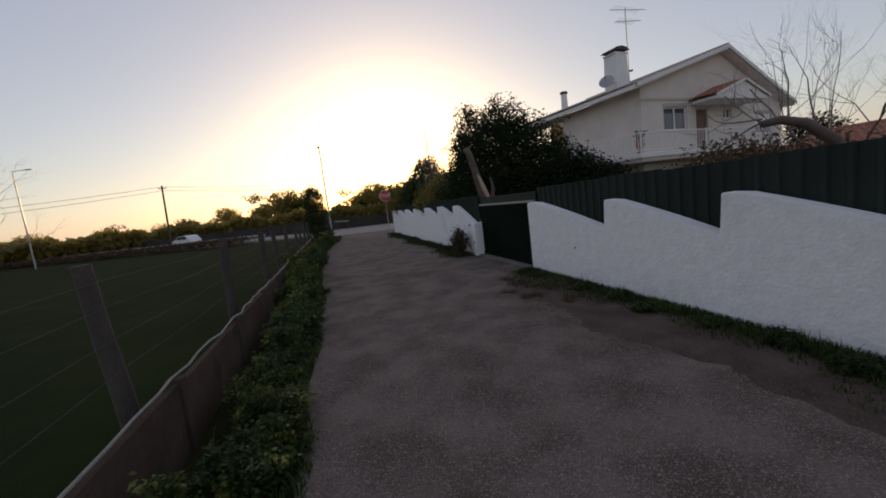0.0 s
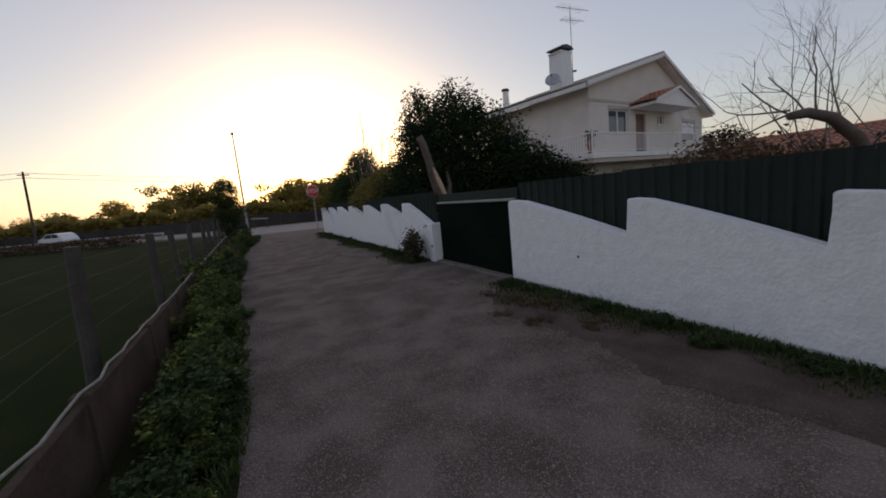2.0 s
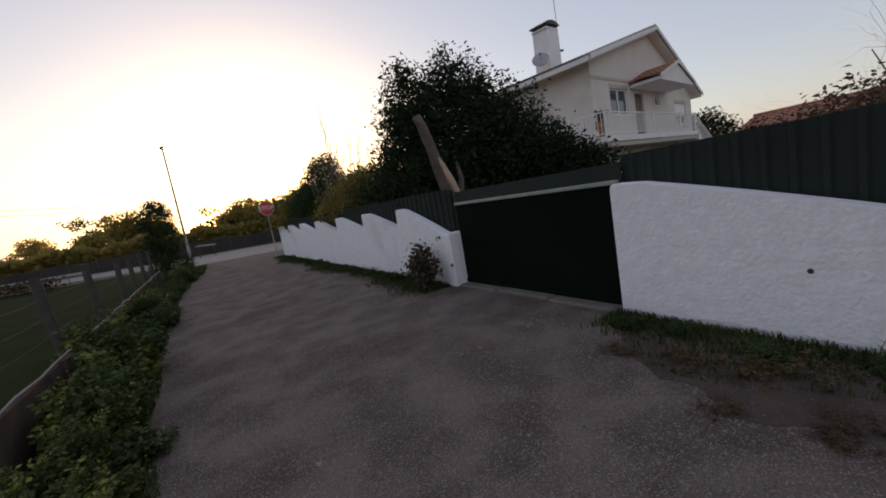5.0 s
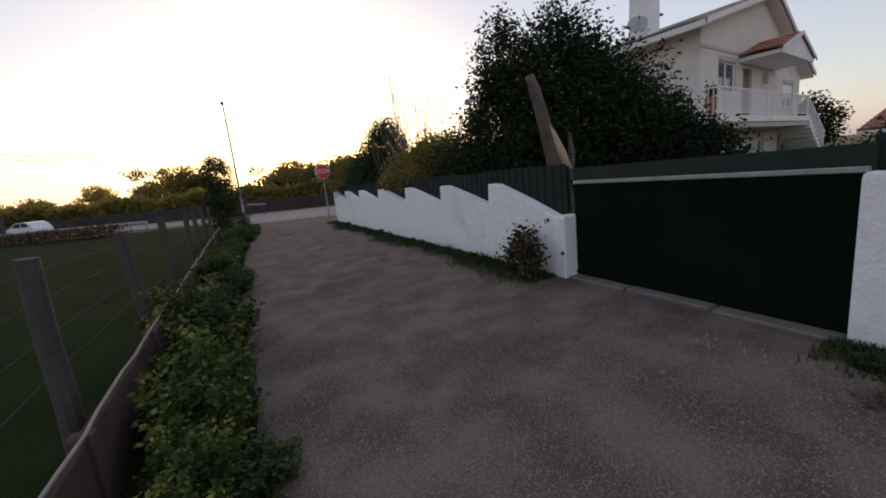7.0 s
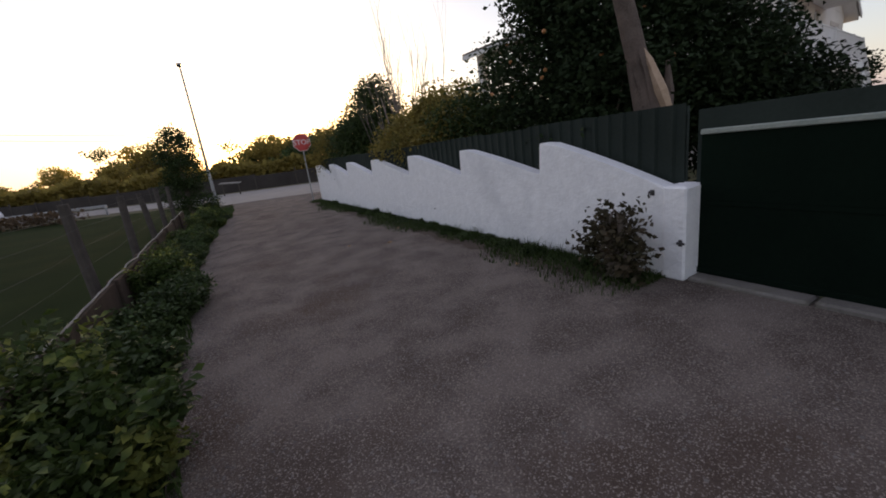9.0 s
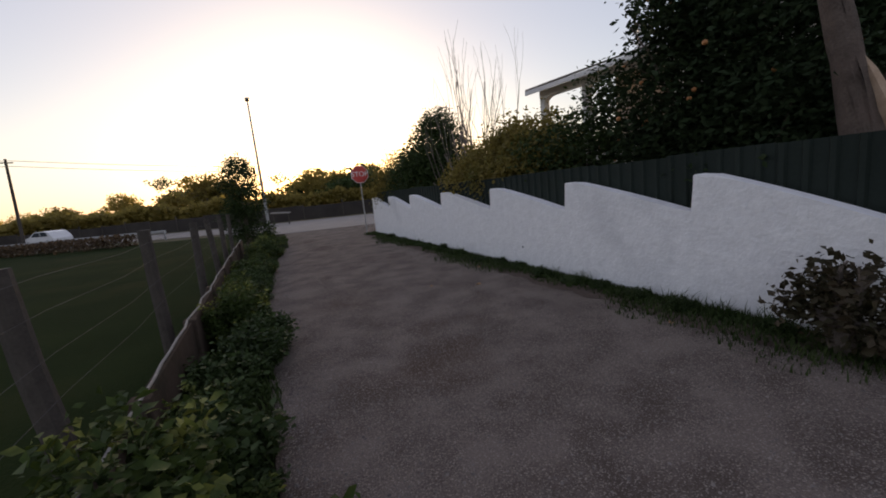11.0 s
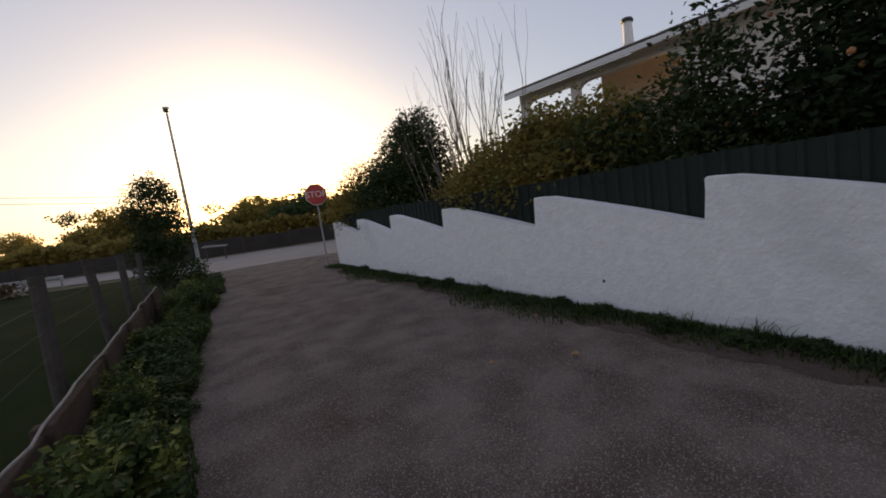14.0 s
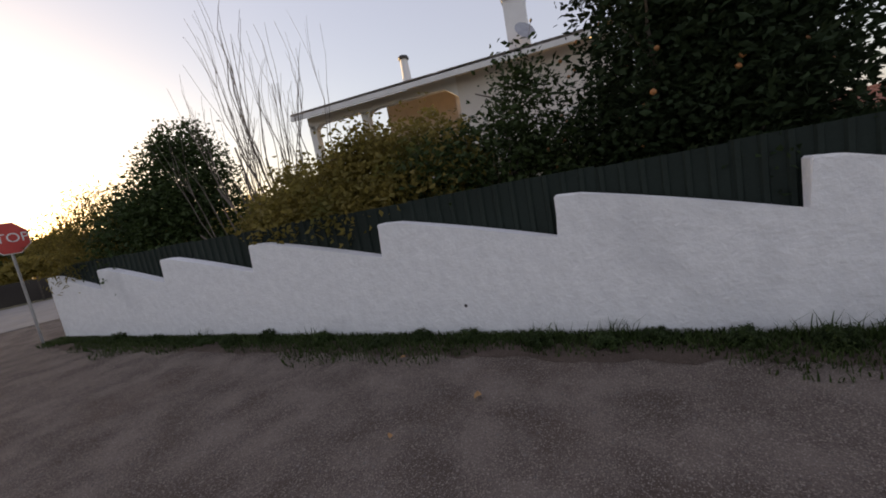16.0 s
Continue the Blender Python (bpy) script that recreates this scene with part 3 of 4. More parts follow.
def blades(name, places, height, label, seed=0, width=0.006, material=M_GRASS):
    rng = np.random.default_rng(seed)
    c = np.asarray(places)
    n = len(c)
    a = rng.uniform(0, 6.28, n)
    h = height * rng.uniform(0.35, 1.25, n)
    lean = rng.uniform(0.1, 0.8, n) * h
    dx, dy = np.cos(a), np.sin(a)
    w = width * rng.uniform(0.7, 1.6, n)
    v = np.empty((n, 5, 3))
    for i, (f, ww) in enumerate(((0, 1), (0, -1), (0.55, 0.7), (0.55, -0.7), (1, 0))):
        v[:, i, 0] = c[:, 0] + dx * lean * f * f - dy * w * ww
        v[:, i, 1] = c[:, 1] + dy * lean * f * f + dx * w * ww
        v[:, i, 2] = c[:, 2] + h * f * (1 - 0.25 * f)
    i = np.arange(n)[:, None] * 5
    f = np.concatenate([i + [0, 1, 3], i + [0, 3, 2], i + [2, 3, 4]], 0)
    return tagged(mesh_ob(name, v.reshape(-1, 3), f, material), label, "grass", kind="stuff")


rng = np.random.default_rng(8)
n = 42000
yy = rng.uniform(-2, 28.3, n)
dens = 0.45 + 0.22 * np.sin(yy * 0.9) + 0.12 * np.sin(yy * 2.7 + 1)
yy = np.where((yy > 8.5) & (yy < 11.8), rng.uniform(12.0, 28, n), yy)
width = 0.55 + 0.18 * np.sin(yy * 1.1) + 0.1 * np.sin(yy * 3.7)
xx = np.where(yy < 9, NEAR_X, WX) - np.minimum(np.abs(rng.normal(0, 0.5, n)), 1.25) * width
blades("grass_strip", np.stack([xx, yy, np.zeros(n)], 1), 0.105, "ragged green grass along the foot of the white wall", 1)
n = 16000
yy = rng.uniform(1, 33, n)
xx = np.array([edge(q) for q in yy]) - 0.02 - np.abs(rng.normal(0, 0.28, n)) + 0.06 * np.sin(yy * 2.3)
blades("verge_grass", np.stack([xx, yy, np.zeros(n)], 1), 0.12, "rough grass along the verge of the lane", 2)
# dry weeds before the gate
for k, (x, y, sc) in enumerate(((3.0, 7.3, 0.5), (3.2, 6.7, 0.6), (2.7, 6.3, 0.42), (3.1, 5.8, 0.45), (2.95, 7.9, 0.35), (2.5, 6.9, 0.3))):
    if k == 0:
        dry = weed_clump(61, 0.45, 0.3, 700, M_LRUST, 0.06)
        dry["label"], dry["group"] = "dry brown weeds trodden flat on the lane's edge", "dry weeds"
        dry.matrix_basis = pose(x, y, 0)
        dry.scale = (sc, sc, sc * 0.6)
    else:
        o = copy_thing(dry, pose(x, y, 0, 0, 0, 50 * k))
        o.scale = (sc, sc, sc * 0.6)
# taller tufts at the wall
pl = []
for y, k in ((12.9, 60), (13.3, 90), (13.8, 50), (15.3, 70), (16.0, 40), (19.6, 40), (22.3, 40), (4.4, 70), (6.1, 60), (2.9, 60)):
    pl.append(np.stack([WX - 0.1 - np.abs(rng.normal(0, 0.06, k)), y + rng.normal(0, 0.12, k), np.zeros(k)], 1))
blades("tall_tufts", np.concatenate(pl), 0.27, "tall grass tufts at the white wall", 4, 0.005)
# broad weeds in the strip
for k in range(26):
    y = [12.7, 13.6, 14.9, 15.4, 16.1, 17.0, 18.2, 19.3, 20.6, 22.0, 23.7, 25.2, 6.9, 6.2, 5.3, 4.7, 3.9, 3.2, 2.6, 7.6, 14.2, 21.2, 26.4, 8.1, 1.9, 17.7][k]
    o = copy_thing(kinds[2], pose(WX - 0.22 - 0.1 * math.sin(k * 2.2), y, 0, 0, 0, 40 * k))
    o.scale = (0.33, 0.3, 0.27 + 0.08 * math.sin(k * 1.9))
    o["label"] = "small broad-leaved weed in the grass at the white wall"
    o["group"] = "wall weeds"
for k, (x, y) in enumerate(((2.35, 16.4), (1.7, 16.9), (3.0, 13.4), (2.2, 9.0), (0.3, 8.4), (3.05, 17.6))):
    bm = bmesh.new()
    r = 0.05 if k == 0 else 0.03
    ring = [bm.verts.new((r * math.cos(a) * (1 + 0.25 * math.sin(3 * a)), r * 0.7 * math.sin(a), 0.012 * math.sin(2 * a + k) + 0.014)) for a in np.linspace(0, 5.7, 9)]
    c = bm.verts.new((0, 0, 0.004))
    for i in range(9):
        bm.faces.new((ring[i], ring[(i + 1) % 9], c))
    o = tagged(part("fallen_leaf", bm, M_DEADLEAF), "curled brown fallen leaf lying on the asphalt", "leaf", group="fallen leaves")
    o.matrix_basis = pose(x, y, 0.03, 0, 0, 60 * k)
bm = bmesh.new()
rng = np.random.default_rng(31)
for k in range(20):
    x, y, r = 3.05 + rng.normal(0, 0.14), 9.0 + rng.normal(0, 0.28), rng.uniform(0.004, 0.013)
    box(bm, x, y, 0.0, x + r, y + r * rng.uniform(0.6, 1.6), 0.022 + r * 0.3)
tagged(part("mortar_crumbs", bm, M_TAPE), "white crumbs of mortar scattered on the lane", "rubble", kind="stuff")


# ---- house ----
HM = pose(13.23, 15.06, 0, 0, 0, 8) @ Matrix.Diagonal((1.1, 0.94, 1.0, 1.0))
house = tagged(thing("house", HM), "cream two-storey house with a tiled gable roof, balcony and white chimney", "house")


def wall_grid(bm, u0, u1, z0, z1, v0, v1, holes):
    """A wall from u0 to u1 with openings (ua, ub, za, zb) that go through it."""
    us = sorted({u0, u1, *[h[0] for h in holes], *[h[1] for h in holes]})
    for a, b in zip(us, us[1:]):
        cuts = sorted((h[2], h[3]) for h in holes if h[0] <= a and h[1] >= b)
        z = z0
        for c, d in cuts:
            box(bm, a, v0, z, b, v1, c)
            z = d
        box(bm, a, v0, z, b, v1, z1)
    return bm


WINS = [(1.28, 2.72, 3.72, 4.74), (5.15, 5.75, 4.15, 4.62), (7.5, 8.9, 3.3, 4.3), (1.45, 2.95, 1.0, 1.95), (4.9, 5.6, 1.1, 1.95), (7.2, 8.4, 1.0, 1.95)]
DOORH = (3.3, 4.12, 2.75, 4.62)
bm = bmesh.new()
wall_grid(bm, 0, 9.7, 0, 4.88, 0, 0.25, WINS + [DOORH])
bmesh.ops.remove_doubles(bm, verts=bm.verts, dist=0.0005)
part("front_wall", bm, M_HOUSE, house)
part("gable", prism([(0, 4.885), (0, 5.62), (5.05, 7.22), (9.7, 4.885)], 0.0, 0.25, "y"), M_HOUSE, house)
part("string_course", boxes((-0.03, -0.03, 5.02, 5.4, 0.0, 5.14), bevel=0.01), M_SHUT, house)
bm = boxes((0.0, 0.255, 0, 0.25, 5.2, 5.6), (0.0, 5.2, 0, 0.25, 11.6, 2.7))
part("side_wall", bm, M_HOUSE, house)
# the inner verandah wall borrows the darker shutter colour: its shade is painted in
part("inner_wall", boxes((1.9, 5.2, 2.7, 2.1, 9.0, 5.9), (0.25, 5.2, 2.7, 1.9, 5.4, 5.7)), M_SHUT, house, "verandah wall with its shade put into a darker colour")
part("verandah_floor", boxes((0.25, 5.4, 2.55, 5.0, 11.6, 2.7)), M_CONC, house)
part("back_wall", boxes((2.1, 8.8, 0, 9.7, 9.0, 5.2)), M_HOUSE, house)
part("right_wall", boxes((9.45, 0.255, 0, 9.7, 8.8, 4.85)), M_HOUSE, house)
for v in (8.9, 11.35):
    part("pillar", boxes((0.0, v, 2.705, 0.3, v + 0.3, 5.3), bevel=0.015), M_TRIM, house)
bm = bmesh.new()
arch = [(5.2, 5.62), (11.65, 5.62), (11.65, 5.3)] + [(11.35 - 0.5 * (1 - math.cos(a)), 5.3 - 0.28 + 0.28 * math.sin(a) + 0.0) for a in np.linspace(0, 1.57, 5)]
arch += [(9.7, 5.3)] + [(9.2 - 0.0, 5.3)] + [(8.9 - 0.5 * (1 - math.cos(a)), 5.02 + 0.28 * math.sin(a)) for a in np.linspace(0, 1.57, 5)] + [(5.7, 5.3), (5.2, 4.95)]
part("beam", prism(arch, 0.0, 0.25, "x"), M_TRIM, house)


def tiled_slope(eave0, eave1, ridge0, ridge1, step=0.22, thick=0.05):
    """Rows of barrel tiles from eave to ridge, with a stepped fall."""
    e0, e1, r0, r1 = (Vector(p) for p in (eave0, eave1, ridge0, ridge1))
    cols = max(2, int((e1 - e0).length / step))
    rows = max(2, int((r0 - e0).length / 0.38))
    up = (e1 - e0).cross(r0 - e0).normalized()
    if up.z < 0:
        up = -up
    verts, faces, w = [], [], cols * 4 + 1
    for j in range(rows):
        for s in (0, 1):
            for i in range(w):
                a = i / (w - 1)
                f = (j + s) / rows
                p = e0.lerp(e1, a).lerp(r0.lerp(r1, a), f)
                h = 0.045 * (0, 0.7, 1, 0.7)[i % 4] + (0.03 if s == 0 else 0.0)
                verts.append(p + up * (h + thick))
    for j in range(rows * 2 - 1):
        for i in range(w - 1):
            a = j * w + i
            faces.append((a, a + 1, a + w + 1, a + w))
    n = len(verts)
    verts += [e0, e1, r1, r0]
    faces.append((n, n + 3, n + 2, n + 1))
    faces += [(i, n, i + 1) if i < w // 2 else (i, n + 1, i + 1) for i in range(w - 1)]
    return verts, faces


def roof_side(parent, e0, e1, r0, r1, material, name="roof_slope"):
    v, f = tiled_slope(e0, e1, r0, r1)
    return mesh_ob(name, v, f, material, parent)


roof_side(house, (-0.6, -0.45, 5.6), (-0.6, 11.9, 5.6), (5.05, -0.45, 7.38), (5.05, 11.9, 7.38), M_ROOF)
roof_side(house, (10.25, -0.45, 4.75), (10.25, 9.2, 4.75), (5.05, -0.45, 7.38), (5.05, 9.2, 7.38), M_ROOF)
part("soffit", prism([(-0.55, 5.46), (5.05, 7.24), (10.2, 4.61), (10.2, 4.73), (5.05, 7.36), (-0.55, 5.58)], -0.4, 9.2, "y"), M_TRIM, house)
part("verandah_soffit", prism([(-0.55, 5.46), (5.05, 7.24), (5.05, 7.36), (-0.55, 5.58)], 9.2, 11.85, "y"), M_TRIM, house)
part("fascia", boxes((-0.66, -0.42, 5.44, -0.61, 11.88, 5.62), bevel=0.01), M_TRIM, house)
part("barge_board", prism([(-0.6, 5.5), (5.05, 7.3), (10.2, 4.66), (10.2, 4.82), (5.05, 7.47), (-0.6, 5.67)], -0.5, -0.455, "y"), M_TRIM, house)
bm = bmesh.new()
tube(bm, [(5.05, -0.45, 7.46), (5.05, 9.2, 7.46)], 0.09, 8)
part("ridge_tile", bm, M_ROOF, house)


def window(u0, u1, z0, z1, shutter=True, closed=False):
    w = new("window")
    w.parent = house
    t = 0.05
    bm = boxes((u0, 0.08, z0, u0 + t, 0.15, z1), (u1 - t, 0.08, z0, u1, 0.15, z1), (u0 + t, 0.08, z0, u1 - t, 0.15, z0 + t), (u0 + t, 0.08, z1 - t, u1 - t, 0.15, z1), ((u0 + u1) / 2 - 0.03, 0.075, z0 + t, (u0 + u1) / 2 + 0.03, 0.15, z1 - t))
    part("frame", bm, M_FRAME, w)
    mid = (u0 + u1) / 2
    for a, b in ((u0 + t, mid - 0.03), (mid + 0.03, u1 - t)):
        part("pane", boxes((a, 0.11, z0 + t, b, 0.118, z1 - t)), M_GLASS, w)
    if shutter:
        part("shutter_box", boxes((u0 - 0.03, -0.015, z1 + 0.005, u1 + 0.03, 0.14, z1 + 0.17), bevel=0.01), M_SHUT, w)
    if closed:
        bm = bmesh.new()
        z = z0 + 0.4 * (z1 - z0)
        while z < z1 - 0.02:
            box(bm, u0 + 0.02, 0.05, z, u1 - 0.02, 0.068, z + 0.045)
            z += 0.05
        part("shutter", bm, M_FRAME, w)
    part("sill", boxes((u0 - 0.06, -0.06, z0 - 0.06, u1 + 0.06, 0.1, z0 - 0.004), bevel=0.008), M_TRIM, w)


for k, w in enumerate(WINS):
    window(*w, shutter=k != 1, closed=k in (2, 3))
part("room_shade", boxes((0.4, 1.3, 0.1, 9.3, 1.36, 4.7)), M_INSIDE, house)
hd = new("balcony_door")
hd.parent = house
part("leaf", boxes((3.33, 0.1, 2.76, 4.09, 0.15, 4.6), bevel=0.006), M_DOOR, hd)
for z in (2.9, 3.75):
    part("door_panel", boxes((3.45, 0.085, z, 3.97, 0.099, z + 0.7), bevel=0.006), M_DOOR, hd)
part("handle", boxes((4.0, 0.05, 3.65, 4.03, 0.085, 3.78), bevel=0.005), M_STEEL, hd)
# balcony
part("balcony_slab", boxes((-1.35, -1.2, 2.52, 6.9, -0.005, 2.72), (-1.35, 0.0, 2.52, -0.005, 4.2, 2.72), bevel=0.012), M_TRIM, house)
part("slab_band", boxes((-1.3, -1.15, 2.36, 6.85, -0.006, 2.515)), M_SHUT, house)
rail = new("balcony_railing")
rail.parent = house
bm = bmesh.new()
tube(bm, [(-1.28, 4.1, 3.52), (-1.28, -1.12, 3.52), (6.8, -1.12, 3.52), (9.5, -1.12, 2.05)], 0.022, 6)
part("handrail", bm, M_TRIM, rail)
bm = bmesh.new()
tube(bm, [(-1.28, 4.1, 2.82), (-1.28, -1.12, 2.82), (6.8, -1.12, 2.82), (9.5, -1.12, 1.35)], 0.014, 5)
part("foot_rail", bm, M_TRIM, rail)
bal = boxes((-0.009, -0.009, 2.8, 0.009, 0.009, 3.5))
first = part("baluster", bal, M_TRIM, rail)
first.location = (-1.28, -1.12, 0)
for k in range(1, 83):
    o = new("baluster", first.data)
    o.parent = rail
    u = -1.28 + 0.13 * k
    o.location = (u, -1.12, -0.545 * max(0.0, u - 6.8))
for k in range(1, 36):
    o = new("baluster", first.data)
    o.parent = rail
    o.location = (-1.28, -1.12 + 0.14 * k, 0)
for u in (-1.28, 2.4, 5.0, 6.8):
    part("rail_post", boxes((u - 0.03, -1.15, 2.72, u + 0.03, -1.09, 3.56), bevel=0.005), M_TRIM, rail)
stair = new("balcony_stair")
stair.parent = house
for k in range(15):
    u = 6.92 + 0.27 * k
    z = 2.72 - 0.18 * (k + 1)
    part("step", boxes((u, -1.2, max(0.0, z - 0.3), u + 0.3, -0.02, z), bevel=0.008), M_TRIM, stair)
# canopy over the balcony door: a small gabled tile roof
can = new("canopy")
can.parent = house
roof_side(can, (2.85, -1.35, 4.95), (2.85, -0.02, 4.95), (4.75, -1.35, 5.6), (4.75, -0.02, 5.6), M_TILE, "canopy_slope")
roof_side(can, (6.5, -1.35, 4.88), (6.5, -0.02, 4.88), (4.75, -1.35, 5.6), (4.75, -0.02, 5.6), M_TILE, "canopy_slope")
part("canopy_slab", prism([(2.9, 4.8), (6.45, 4.75), (6.45, 4.85), (4.75, 5.56), (2.9, 4.92)], -1.3, -0.01, "y"), M_TRIM, can)
part("canopy_barge", prism([(2.82, 4.86), (4.75, 5.56), (6.53, 4.81), (6.53, 4.91), (4.75, 5.68), (2.82, 4.98)], -1.4, -1.355, "y"), M_TRIM, can)
# chimney, pipe, aerial, dish
ch = tagged(thing("chimney", HM @ pose(1.6, 2.9, 0.25)), "tall white plastered chimney with a dark cowl on the roof", "chimney")
bm = prism([(-0.42, 5.75), (0.42, 6.0), (0.34, 7.72), (-0.34, 7.72)], -0.4, 0.4, "y")
part("shaft", bm, M_CHIM, ch)
part("collar", boxes((-0.4, -0.42, 7.72, 0.4, 0.42, 7.8), bevel=0.015), M_CHIM, ch)
for a, b in ((-0.3, -0.32), (0.24, -0.32), (-0.3, 0.26), (0.24, 0.26)):
    part("cowl_post", boxes((a, b, 7.8, a + 0.06, b + 0.06, 7.93)), M_DARK, ch)
bm = prism([(-0.48, 7.9), (0.48, 7.9), (0.3, 8.02), (0.0, 8.08), (-0.3, 8.02)], -0.48, 0.48, "y")
part("cowl", bm, M_DARK, ch)
fl = tagged(thing("flue", HM @ pose(2.3, 7.95, 0.4)), "small cream flue with a dark cap on the roof", "flue")
bm = bmesh.new()
tube(bm, [(0, 0, 6.1), (0, 0, 7.1)], [0.2, 0.17], 10)
part("pipe", bm, M_CHIM, fl)
bm = bmesh.new()
tube(bm, [(0, 0, 7.1), (0, 0, 7.16), (0, 0, 7.24)], [0.22, 0.24, 0.2], 10)
part("cap", bm, M_DARK, fl)
an = tagged(thing("aerial", HM @ pose(2.08, 2.57, 0.25)), "thin metal television aerial beside the chimney", "aerial")
bm = bmesh.new()
tube(bm, [(0, 0, 6.0), (0.0, 0, 9.95)], 0.022, 6)
part("mast", bm, M_STEEL, an)
for z, l in ((9.85, 1.05), (9.3, 0.7)):
    bm = bmesh.new()
    tube(bm, [(-l * 0.7, 0.2, z + 0.02), (l, -0.25, z - 0.02)], 0.014, 5)
    part("boom", bm, M_STEEL, an)
    for k in range(9 if z > 9 else 5):
        f = -0.7 + 1.65 * k / (9 if z > 9 else 5)
        bm = bmesh.new()
        tube(bm, [(f * l - 0.08, -0.3, z), (f * l + 0.08, 0.3, z)], 0.007, 4)
        part("element", bm, M_STEEL, an)
bm = bmesh.new()
tube(bm, [(0.03, 0.0, 6.9), (0.25, 0, 6.95)], 0.05, 6)
part("amplifier", bm, M_DARK, an)
ds = tagged(thing("satellite_dish", HM @ pose(0.72, 2.63, 6.62, 62, 0, -55)), "grey satellite dish on a short arm by the chimney", "dish")
bm = bmesh.new()
rings = []
for j in range(5):
    r = 0.36 * j / 4
    rings.append([bm.verts.new((r * math.cos(a), r * math.sin(a), 0.35 * r * r)) for a in np.linspace(0, 6.283, 21)[:-1]] if j else [bm.verts.new((0, 0, 0))])
for i in range(20):
    bm.faces.new((rings[0][0], rings[1][i], rings[1][(i + 1) % 20]))
    for j in range(1, 4):
        bm.faces.new((rings[j][i], rings[j + 1][i], rings[j + 1][(i + 1) % 20], rings[j][(i + 1) % 20]))
part("bowl", bm, M_STEEL, ds, smooth=True)
bm = bmesh.new()
tube(bm, [(0, -0.3, 0.03), (0, -0.12, 0.42)], 0.012, 5)
part("arm", bm, M_STEEL, ds)
part("receiver", boxes((-0.03, -0.15, 0.4, 0.03, -0.08, 0.5), bevel=0.01), M_DARK, ds)
bm = bmesh.new()
tube(bm, [(0, 0, -0.01), (0.2, 0.1, -0.3), (0.45, 0.3, -0.5)], 0.02, 6)
part("bracket", bm, M_STEEL, ds)
urn = tagged(thing("garden_urn", HM @ pose(-1.0, -0.8, 2.72)), "terracotta urn with dry plant standing on the balcony", "urn")
bm = bmesh.new()
tube(bm, [(0, 0, 0), (0, 0, 0.04), (0, 0, 0.12), (0, 0, 0.36), (0, 0, 0.5), (0, 0, 0.56)], [0.13, 0.14, 0.08, 0.2, 0.15, 0.19], 12)
part("bowl", bm, M_TERRA, urn)
q = np.random.default_rng(4).normal(0, 0.08, (160, 3)) + np.array([0, 0, 0.72])
leaf_cloud("plant", q, 0.12, M_LRUST, urn, 9)

# ---- annex with a red tile roof ----
ax = tagged(thing("outbuilding", pose(16.8, 0.8, 0, 0, 0, 4)), "low white outbuilding with a red clay-tile roof", "outbuilding")
part("wall", boxes((0.3, 0, 0, 6.6, 11.0, 1.85), bevel=0.01), M_HOUSE, ax)
part("gable", prism([(0.3, 1.86), (3.45, 2.5), (6.6, 1.86)], 0.0, 11.0, "y"), M_HOUSE, ax)
roof_side(ax, (-0.1, -0.3, 1.84), (-0.1, 11.3, 1.84), (3.45, -0.3, 2.62), (3.45, 11.3, 2.62), M_TILE)
roof_side(ax, (7.0, -0.3, 1.84), (7.0, 11.3, 1.84), (3.45, -0.3, 2.62), (3.45, 11.3, 2.62), M_TILE)
bm = bmesh.new()
tube(bm, [(3.45, -0.3, 2.7), (3.45, 11.3, 2.7)], 0.1, 8)
part("ridge_tile", bm, M_TILE, ax)
part("fascia", boxes((-0.14, -0.3, 1.74, -0.11, 11.3, 1.86)), M_TRIM, ax)


# ---- garden trees and shrubs ----
def shrub(name, at, blobs, n, leaf, material, label, category, seed, trunk=None, clump=14, spread=0.16, slim=0.5, droop=0.0, shell=0.45):
    t = tagged(thing(name, pose(*at)), label, category)
    rng = np.random.default_rng(seed)
    bm = bmesh.new()
    for b in blobs:
        p0 = Vector((0, 0, 0)) if trunk is None else Vector((0, 0, trunk))
        mid = Vector((b[0] * 0.4, b[1] * 0.4, max(0.3, b[2] * 0.55)))
        branches(bm, mid, Vector((b[0], b[1], b[2])) - mid, 0.8 * (Vector((b[0], b[1], b[2])) - mid).length, 0.04, 1, rng, 0.6, shrink=0.4)
        tube(bm, [(0, 0, 0), mid * 0.5 + Vector((0, 0, 0.1)), mid], [0.08, 0.07, 0.05], 6)
    part("trunk", bm, M_BARK, t)
    leaf_cloud("crown", blob_points(blobs, n, seed, clump, spread, shell), leaf, material, t, seed + 1, slim=slim, droop=droop)
    return t


big = shrub("orange_tree", (6.2, 14.5, 0), [(-0.6, -0.6, 3.3, 1.35, 1.2, 1.25), (-1.2, 0.1, 2.6, 1.0, 1.0, 1.2), (0.5, -1.0, 2.9, 1.6, 1.3, 1.5), (-0.9, 0.2, 4.2, 0.85, 0.9, 0.75), (0.1, -0.7, 4.35, 0.7, 0.7, 0.65), (1.3, -1.3, 2.4, 1.35, 1.0, 1.15), (-1.3, -0.9, 2.0, 0.9, 1.2, 1.0), (0.3, 0.3, 1.6, 1.8, 1.6, 1.3), (-1.7, 0.0, 3.7, 0.3, 0.3, 0.4), (-0.35, -0.6, 5.0, 0.28, 0.28, 0.38), (-1.2, 0.1, 4.85, 0.28, 0.3, 0.3), (-1.5, -0.5, 3.5, 0.45, 0.45, 0.55)], 64000, 0.105, M_LDARK,
            "dense dark green orange tree with ripe fruit behind the fence", "tree", 40, spread=0.13, shell=0.55)
rng = np.random.default_rng(71)
fb = bmesh.new()
